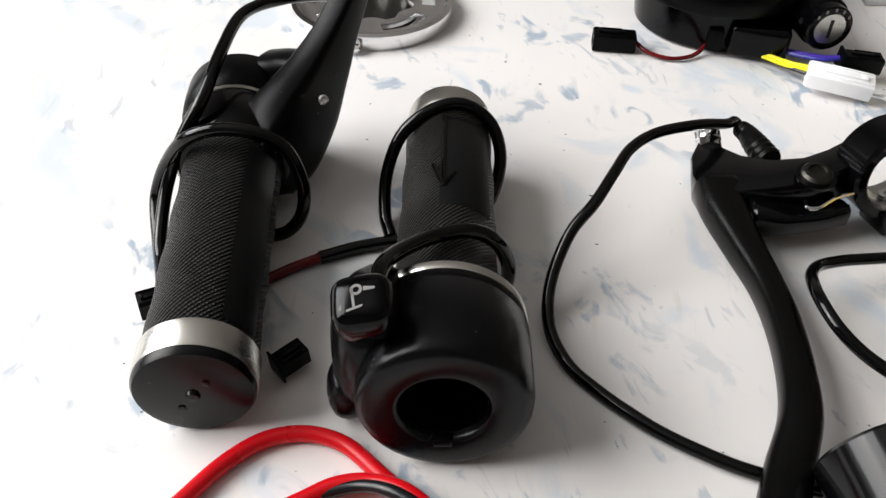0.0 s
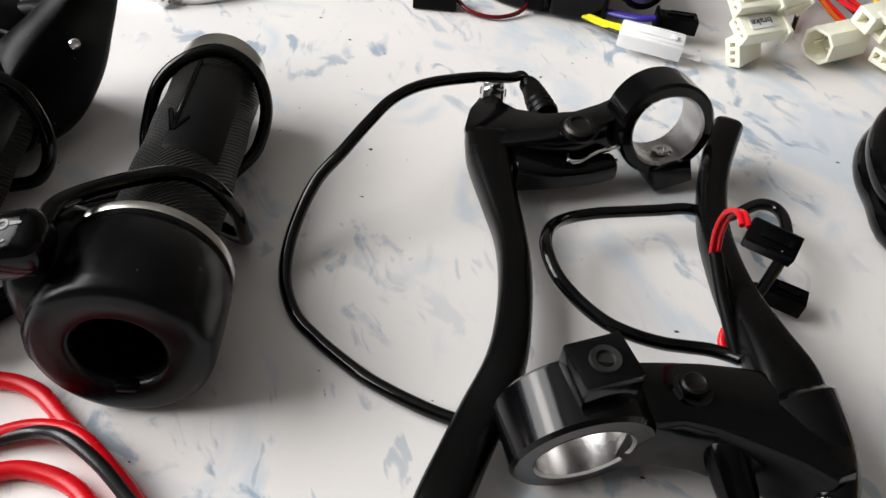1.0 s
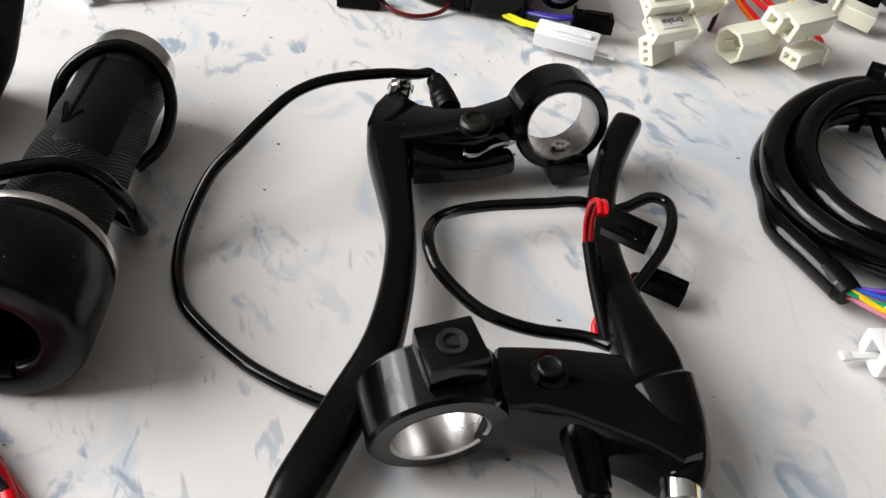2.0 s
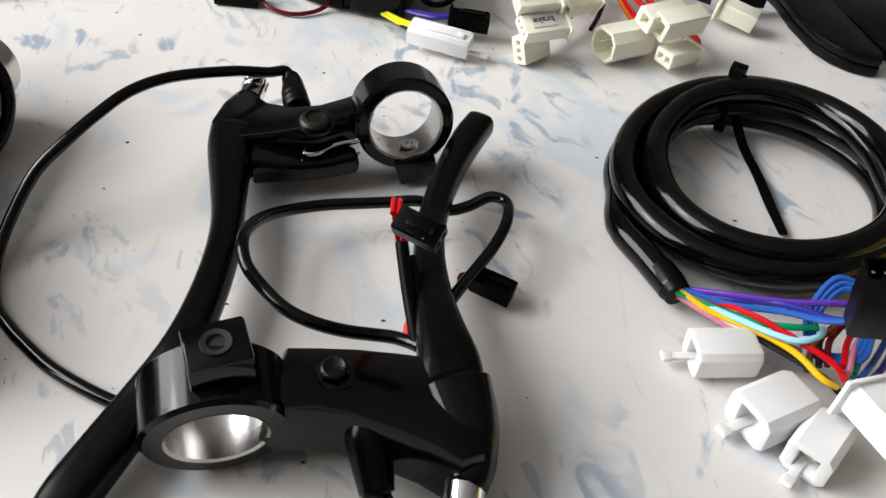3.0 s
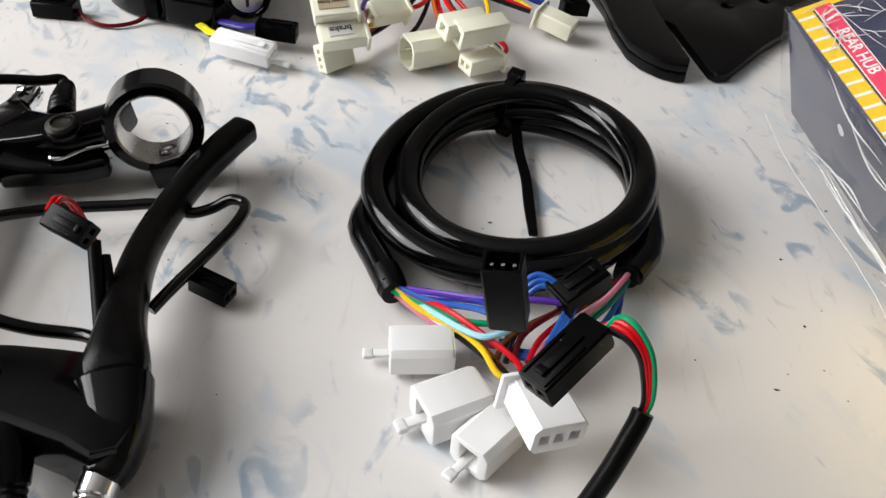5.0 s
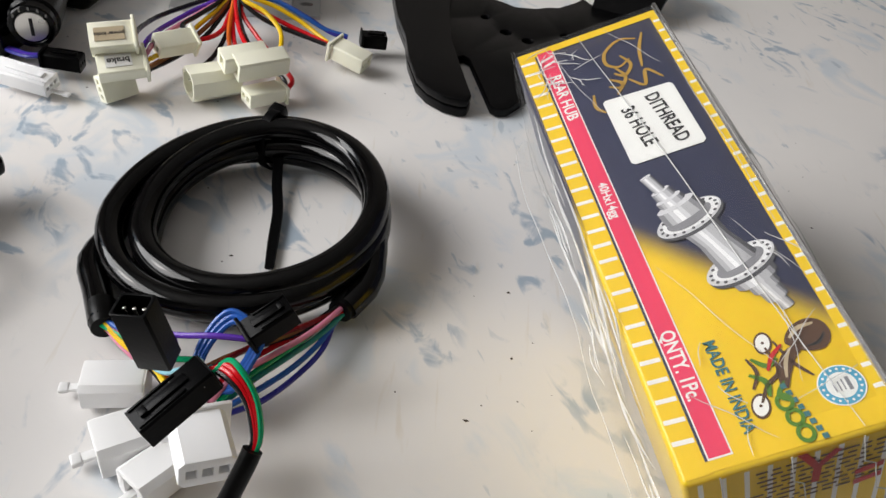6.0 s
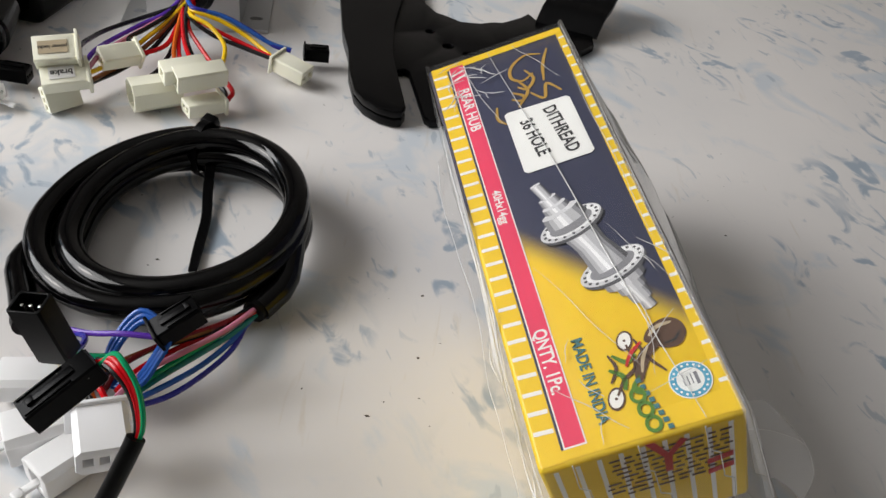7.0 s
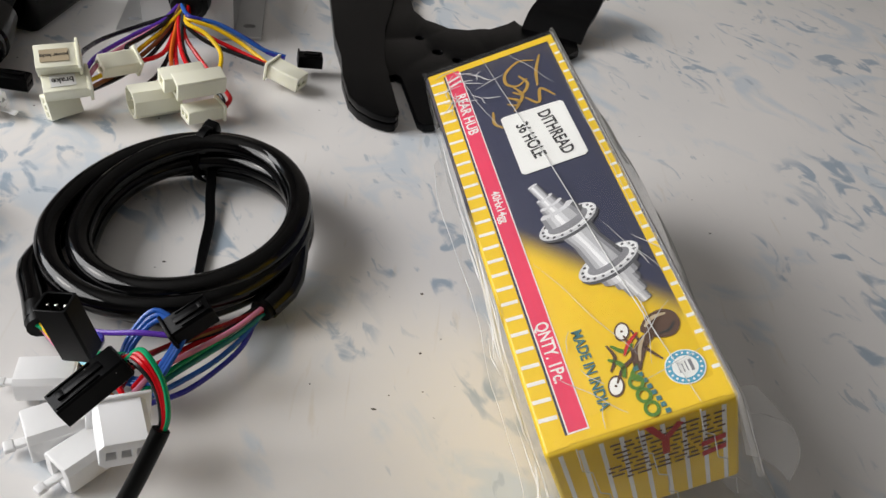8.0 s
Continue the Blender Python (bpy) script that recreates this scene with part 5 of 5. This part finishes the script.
# ---------------------------------------------------------------- far row: chain wheel, lamp with lock, controller leads, bracket plate
def chain_wheel():
    cx, cy, r = -42.0, 357.5, 38.5
    t = thing("chain_wheel", "polished chrome wheel with a star-shaped centre opening", "chain wheel", Matrix.Translation((cx, cy, 0)))
    star = []
    for k in range(28):
        a = 2 * math.pi * k / 28
        star.append(((17 + 3.0 * (k % 4 in (0, 1))) * math.cos(a), (17 + 3.0 * (k % 4 in (0, 1))) * math.sin(a)))
    windows = []
    for k in range(5):
        a0 = 2 * math.pi * k / 5 + 0.2
        inner = [(24.0 * math.cos(a), 24.0 * math.sin(a)) for a in np.linspace(a0, a0 + 0.85, 7)]
        outer = [(30.0 * math.cos(a), 30.0 * math.sin(a)) for a in np.linspace(a0 + 0.85, a0, 7)]
        windows.append(inner + outer)
    part("disc", slab(disc(0, 0, r - 2, 72), 3.0, 6.0, holes=[star, *windows], bevel=0.5), CHROME, t)
    part("rim", lathe([(r - 3, 0.2), (r, 0.2), (r + 0.6, 2), (r, 6.8), (r - 2.4, 7.4), (r - 3.4, 6.4)], 72, True, m=axis_frame((0, 0, 0), (0, 0, 1), (0, 1, 0))), CHROME, t)
    part("hub_floor", slab(disc(0, 0, 22, 40), 0.3, 1.6), STEEL, t, "dark brown inner face")
    part("screw", lathe([(0.1, 0), (3.6, 0), (3.6, 2.2), (2.8, 3.2), (0.9, 3.2), (0.8, 2.2), (0.1, 2.2)], 18, m=axis_frame((6.0, -39.6, 2.2), (0.1, -0.5, 0.8))), CHROME, t, "cross-head screw")
    # cross slot as two black bars on the head, its inner shade as colour
    part("screw_slot", rbox(4.2, 0.4, 0.9, 0.1, m=axis_frame((6.3, -41.3, 4.75), (0.1, -0.5, 0.8))), DARK, t)
    part("screw_slot", rbox(0.9, 0.4, 4.2, 0.1, m=axis_frame((6.3, -41.3, 4.75), (0.1, -0.5, 0.8))), DARK, t)
    return t


chain_wheel()


def lamp_unit():
    t = thing("display_lamp", "black round lamp and display unit with a key lock", "lamp unit", Matrix.Translation((113, 406, 0)))
    up = axis_frame((0, 0, 0), (0, 0, 1), (0, 1, 0))
    part("base", lathe([(0.1, 0.2), (33, 0.2), (34.5, 1.5), (36, 12), (37.5, 20), (0.1, 20)], 64, m=up), GLOSS, t)
    part("rim", lathe([(36, 19), (41.5, 20.5), (43, 23), (43, 29), (41.6, 31.6), (37.5, 32.4), (36.6, 30)], 72, True, m=up), PLASTIC, t)
    part("lens", lathe([(0.1, 34.5), (20, 33.8), (33, 31.8), (37.4, 30.0), (37.4, 28), (0.1, 28)], 64, m=up), GLASS_DARK, t, "smoked display lens")
    part("mount_block", rbox(26, 22, 15, 2.5, (24, -27, 9), segs=3), GLOSS, t)
    part("side_ear", rbox(6, 9, 10, 1.2, (-40.5, -18, 25), segs=2), PLASTIC, t)
    part("clip", rbox(7, 3, 10, 0.8, (5, -36.4, 8)), PLASTIC, t)
    part("rear_housing", rbox(48, 60, 34, 5, (20, 52, 17.2), segs=3), GLOSS, t)
    k = axis_frame((164.2, 372.6, 19.6), (-0.42, 1.0, 0.0))
    lock = part("lock_barrel", lathe([(0.1, 0.4), (7.4, 0.4), (8.0, -0.3), (9.6, -0.3), (10.2, 0.4), (10.2, 6), (11.2, 7), (11.2, 34), (0.1, 34)], 40, m=k), GLOSS, t, world=True)
    part("lock_face", lathe([(0.1, -0.2), (6.9, -0.2), (7.2, 0.5), (0.1, 0.5)], 36, m=k), SATIN, lock, "satin lock face", world=True)
    # black block on the lock face, in place of a shaded key opening
    part("key_slot", rbox(1.5, 0.6, 8.4, 0.2, (0, -0.3, 0), m=k), DARK, lock, world=True)
    for a in np.linspace(-0.9, 0.9, 5):
        part("lock_mark", rbox(0.9, 0.3, 1.6, 0.1, (8.8 * math.sin(a), -0.45, 8.8 * math.cos(a)), m=k), GREY_MARK, lock, world=True)
    wire("wire", [(127, 380, 4), (131, 372, 4), (140, 368.8, 4), (149.3, 361, 5.5), (158, 353.6, 8)], 1.0, "lemon", t, "yellow wire")
    wire("wire", [(129, 382, 4.6), (134, 373.5, 4.6), (143, 368, 5), (151, 360.5, 7), (158, 354.6, 9.4)], 1.0, "lemon", t, "yellow wire")
    wire("wire", [(131, 381, 3), (138, 372, 3), (147, 364.5, 4), (153, 357.5, 6), (158, 352.6, 7.4)], 1.0, "black", t, "black wire")
    for i, c in enumerate(("navy", "purple", "navy")):
        wire("wire", [(134, 383 + i, 5), (141 + i, 376, 5.5), (152 + i, 369.4 + i, 7), (164, 364.6 + i, 9), (171, 365.6 + 0.8 * i, 10)], 1.0, c, t, "dark blue wire")
    wire("wire", [(84, 362.3, 4), (90, 358.6, 2.2), (98.7, 357.0, 1.6), (106, 359.6, 1.6), (112, 366, 2), (116, 374, 5)], 1.0, "dark_red", t, "dark red wire")
    return t


lamp_unit()
plug("connector", "bright white two-part wire connector", (157.0, 351.5, 8.2), (184.5, 350.5, 6.4), 10.5, 7.4, WHITE, "lamp plugs", 3, up=(0.05, -0.15, 1), lip=False, prong=8)
plug("connector", "small black wire connector", (170.5, 366.0, 9.6), (188.5, 369.5, 8.4), 8, 7, PLASTIC, "lamp plugs", 3)
plug("connector", "small black wire connector with ribbed end", (84.0, 362.5, 4.2), (64.5, 358.8, 4.2), 9.5, 7.5, PLASTIC, "lamp plugs", 2, lip=False)

CG = "cream plugs of the controller"
LABELLED = [("power locks", (217.0, 371.0, 27.0), (199.5, 361.0, 26.0), 13, 7.6, (0.1, -0.55, 0.83), True), ("brake", (222.5, 367.5, 17.4), (204.5, 355.5, 16.4), 12, 7.0, (0.0, -0.5, 0.86), False)]
for text, rear, face, wide_, high, lift, faded in LABELLED:
    plug("connector", "cream nylon wire connector with a paper label", rear, face, wide_, high, CREAM, CG, 3, latch=False, up=lift)
plug("connector", "cream nylon three-way wire connector", (214.0, 367.0, 6.8), (205.0, 354.0, 6.6), 12, 7.0, CREAM, CG, 3, latch=False, lip=False, up=(0.9, -0.45, 0.35))
plug("connector", "cream nylon two-way wire connector", (231.0, 396.5, 16.5), (219.0, 380.6, 18.0), 9.4, 8.4, CREAM, CG, 2, latch=False, up=(0.1, -0.6, 0.80))
plug("connector", "large hollow cream nylon wire connector", (256.0, 385.0, 8.4), (239.0, 369.4, 9.0), 15.5, 14, CREAM, CG, 2, latch=False, lip=False, hollow=True, six=True)
plug("connector", "cream nylon wire connector lying on others", (269.0, 388.0, 21.6), (253.5, 373.6, 21.4), 9.6, 8.4, CREAM, CG, 1, lip=False, latch=False, up=(0, -0.35, 0.94))
plug("connector", "cream nylon wire connector lying on others", (278.0, 389.0, 19.8), (260.4, 372.6, 19.8), 9.4, 10, CREAM, CG, 1, lip=False, latch=False, up=(0, -0.35, 0.94))
plug("connector", "cream nylon two-way wire connector", (278.5, 385.0, 6.6), (265.4, 370.6, 7.4), 9.6, 6.8, CREAM, CG, 2, latch=False, up=(-0.2, -0.3, 1))
plug("connector", "cream nylon wire connector at the row's end", (287.0, 428.5, 9.8), (306.0, 424.0, 6.4), 11, 8, CREAM, CG, 2, latch=False)
plug("connector", "small black wire connector", (297.0, 443.0, 9.0), (309.5, 448.0, 8.0), 8, 6.5, PLASTIC, CG, 2)


def paper_tag(text, rear, face, high, lift, faded):
    """A small printed paper stuck on the lifted face of a connector."""
    back, front, up = Vector(rear), Vector(face), Vector(lift)
    m = axis_frame(back, front - back, up)
    up = m.to_3x3() @ Vector((0, 0, 1))
    m = axis_frame(back.lerp(front, 0.58) + up * (high / 2 + 0.25), up.cross(back - front), up)
    t = thing("paper_label", "small paper label printed " + text, "label", m, "labels on the plugs")
    part("paper", rbox(12.5 if faded else 11, 6.4, 0.2, 0), INK["tan"] if faded else INK["white"], t)
    part("lettering", letters(text, 2.5 if faded else 4.2, Matrix.Translation((0, 0, 0.2)) @ pose(0, 0, 0, 0, 0, 180)), INK["black"], t, flat=True)


for text, rear, face, wide_, high, lift, faded in LABELLED:
    paper_tag(text, rear, face, high, lift, faded)


def controller():
    t = thing("motor_controller", "silver aluminium motor controller box with a cable grommet", "controller", Matrix.Translation((228, 500, 0)))
    ang = math.degrees(math.atan2(14, 47))
    m = pose(228.5, 461.0, 0, 0, 0, ang)
    part("case", rbox(49, 90, 36, 1.2, (0, 45.5, 18.2), m=m), HOUSING, t, world=True)
    for sx in (-32, 32):
        part("flange", slab(rect(sx - 7.5, 0, sx + 7.5, 88), 0.2, 2.2, holes=[disc(sx, 14, 2.4, 14, 1.5, 1.0)], m=m), HOUSING, t, "mounting flange with a slot", world=True)
    part("end_plate", rbox(49.6, 2, 36.6, 0.5, (0, -0.6, 18.4), m=m), HOUSING, t, world=True)
    g = axis_frame((231.5, 457.0, 24.0), (0.1, -1, -0.12))
    part("grommet", lathe([(0.1, -4), (11, -4), (11, 2), (8.6, 3.2), (8.0, 8), (6.8, 10), (0.1, 10)], 32, m=g), RUBBER, t, "black rubber grommet", world=True)
    return t


controller()


def controller_leads():
    t = thing("controller_leads", "bundle of coloured wires spreading from a grommet to plugs", "wires", Matrix.Translation((235, 420, 0)))
    o = Vector((232.5, 446.0, 23.0))
    runs = [("black", [(226, 436, 21), (214, 428, 17), (206, 410, 17), (209, 388, 22), (214, 372, 26.5), (211, 367, 26.8)]), ("purple", [(226, 434, 20), (217, 424, 16), (211, 404, 15), (214, 385, 19), (217, 371, 20), (215, 364, 19)]),
            ("pink", [(227, 433, 19), (219, 421, 15), (214, 402, 14), (216, 385, 17), (219, 369, 18), (216, 363, 17.6)]), ("yellow", [(229, 431, 18), (224, 414, 14), (222, 398, 12), (220, 380, 14), (220, 368, 17), (217, 363, 17.2)]),
            ("black", [(228, 432, 20), (222, 418, 17), (220, 406, 17), (227, 400, 17), (231.4, 395.4, 16.6)]), ("red", [(234, 432, 17), (236, 416, 14), (235, 404, 15), (231, 395.5, 16.4)]),
            ("brown", [(230, 430, 17), (226, 412, 12), (221, 394, 9), (216, 378, 8), (212, 367, 7)]), ("black", [(231, 431, 16), (228, 413, 10), (222, 394, 7), (216, 379, 6.5), (211.5, 367, 6.5)]),
            ("red", [(236, 430, 17), (242, 414, 12), (251, 398, 10), (256.4, 386, 8.6)]), ("red", [(237, 430, 18), (246, 414, 14), (258, 400, 13), (268, 396, 17), (276, 389.6, 20)]),
            ("yellow", [(240, 434, 22), (252, 430, 20), (263, 422, 15), (268, 406, 12), (270, 396, 15), (277.6, 389.6, 19)]), ("black", [(238, 431, 18), (248, 414, 13), (262, 402, 9), (275, 392, 8.0), (278.6, 386, 6.8)]),
            ("orange", [(235, 430, 18), (240, 413, 13), (248, 398, 10), (255.4, 386.4, 9.2)]), ("red", [(239, 432, 17), (252, 419, 12), (268, 404, 9), (279, 393, 8), (279.4, 386.4, 6.6)]),
            ("blue", [(240, 438, 24), (254, 440, 22), (268, 440, 17), (280, 440, 12), (291, 442, 9.4)]), ("yellow", [(240, 437, 23), (254, 438, 20), (268, 437, 15), (278, 433, 12), (284, 430, 10.6)]),
            ("red", [(240, 436, 21), (253, 433, 17), (268, 432, 13), (284, 429, 10.4)]), ("black", [(239, 435, 20), (252, 431, 15), (268, 430, 12), (284, 428, 10.2)]),
            ("navy", [(240, 437, 24.5), (255, 441.5, 21), (270, 441, 16), (282, 440, 11), (291, 441, 9)]), ("black", [(234, 433, 16), (235, 420, 8), (234, 408, 3), (232, 396, 1.6)])]
    for i, (c, mid) in enumerate(runs):
        a = i * 2.4
        wire("wire", [o + Vector((3.0 * math.cos(a), 2.0, 3.0 * math.sin(a))), *mid], 1.15, c, t)
    return t


controller_leads()


def bracket_plate():
    t = thing("bracket_plate", "black powder-coated steel mounting plate with slots and bent flange", "bracket", Matrix.Translation((370, 470, 0)))
    out = [(285, 545), (308, 478), (318, 456), (324, 436), (333, 416), (340, 408), (349, 403), (357, 402), (360.5, 404), (361, 410), (346.5, 447), (346, 452), (349, 455), (352.5, 453), (370.5, 411), (374, 408.6), (379, 411),
           (395.8, 445.6), (420, 486), (446, 530), (444, 541), (428, 546), (409, 549), (403, 556), (399, 548), (390, 536), (384, 534), (378, 529), (366, 526), (357, 530), (350, 532), (341, 542), (336, 556), (334, 600), (264, 600)]
    part("plate", slab(out, 0.4, 5.2, holes=[disc(365.7, 491, 3.2, 18), disc(378.5, 485.5, 3.2, 18), disc(398, 500, 3.2, 18), disc(352, 505, 2.6, 16)], bevel=0.8), POWDER, t, world=True)
    cheek = [(264, 598), (284.6, 545), (307.6, 478), (317.6, 456), (324, 436), (333, 416), (340, 408), (349, 403), (357, 402), (360.5, 404), (361, 410), (346.5, 447), (341, 462), (332, 500), (326, 552), (322, 598)]
    part("cheek", slab(cheek, 5.6, 9.6, bevel=0.9), POWDER, t, "raised side cheek", world=True)
    rows = []
    for u in np.linspace(0, 1, 15):
        s = u * 62
        z = 3.0 + 16 * math.sin(min(u * 1.6, 1) * math.pi / 2) + 2.0 * math.sin(u * math.pi * 4)
        base = Vector((409, 548, 0)).lerp(Vector((424, 600, 0)), u)
        rows.append([base + Vector((38 * k, -5.5 * k, z)) for k in np.linspace(0, 1, 7)])
    bm = bmesh.new()
    skin(bm, rows, closed_ring=False, cap=False)
    bmesh.ops.recalc_face_normals(bm, faces=bm.faces)
    bmesh.ops.solidify(bm, geom=bm.faces[:], thickness=3.0)
    part("flange", bm, POWDER, t, "bent and ribbed flange", world=True, sharp=60)
    return t


bracket_plate()

# ---------------------------------------------------------------- crumbs on the table
def crumbs():
    rng = random.Random(11)
    bm = bmesh.new()
    for _ in range(190):
        x, y, s = rng.uniform(-80, 520), rng.uniform(90, 460), rng.choice((0.25, 0.3, 0.4, 0.5, 0.8))
        top = bm.verts.new((x, y, s * 0.5 + 0.05))
        ring = [bm.verts.new((x + s * rng.uniform(0.6, 1.6) * math.cos(a), y + s * rng.uniform(0.4, 1.0) * math.sin(a), 0.03)) for a in (0, 1.5, 3.1, 4.6)]
        for a, b in zip(ring, ring[1:] + ring[:1]):
            bm.faces.new((a, b, top))
    tagged(part("crumbs", bm, SPECK), "scattered tiny dark crumbs on the table top", "crumbs", kind="stuff")


SPECK = surface("crumb", (0.06, 0.045, 0.035), 0.8)
crumbs()
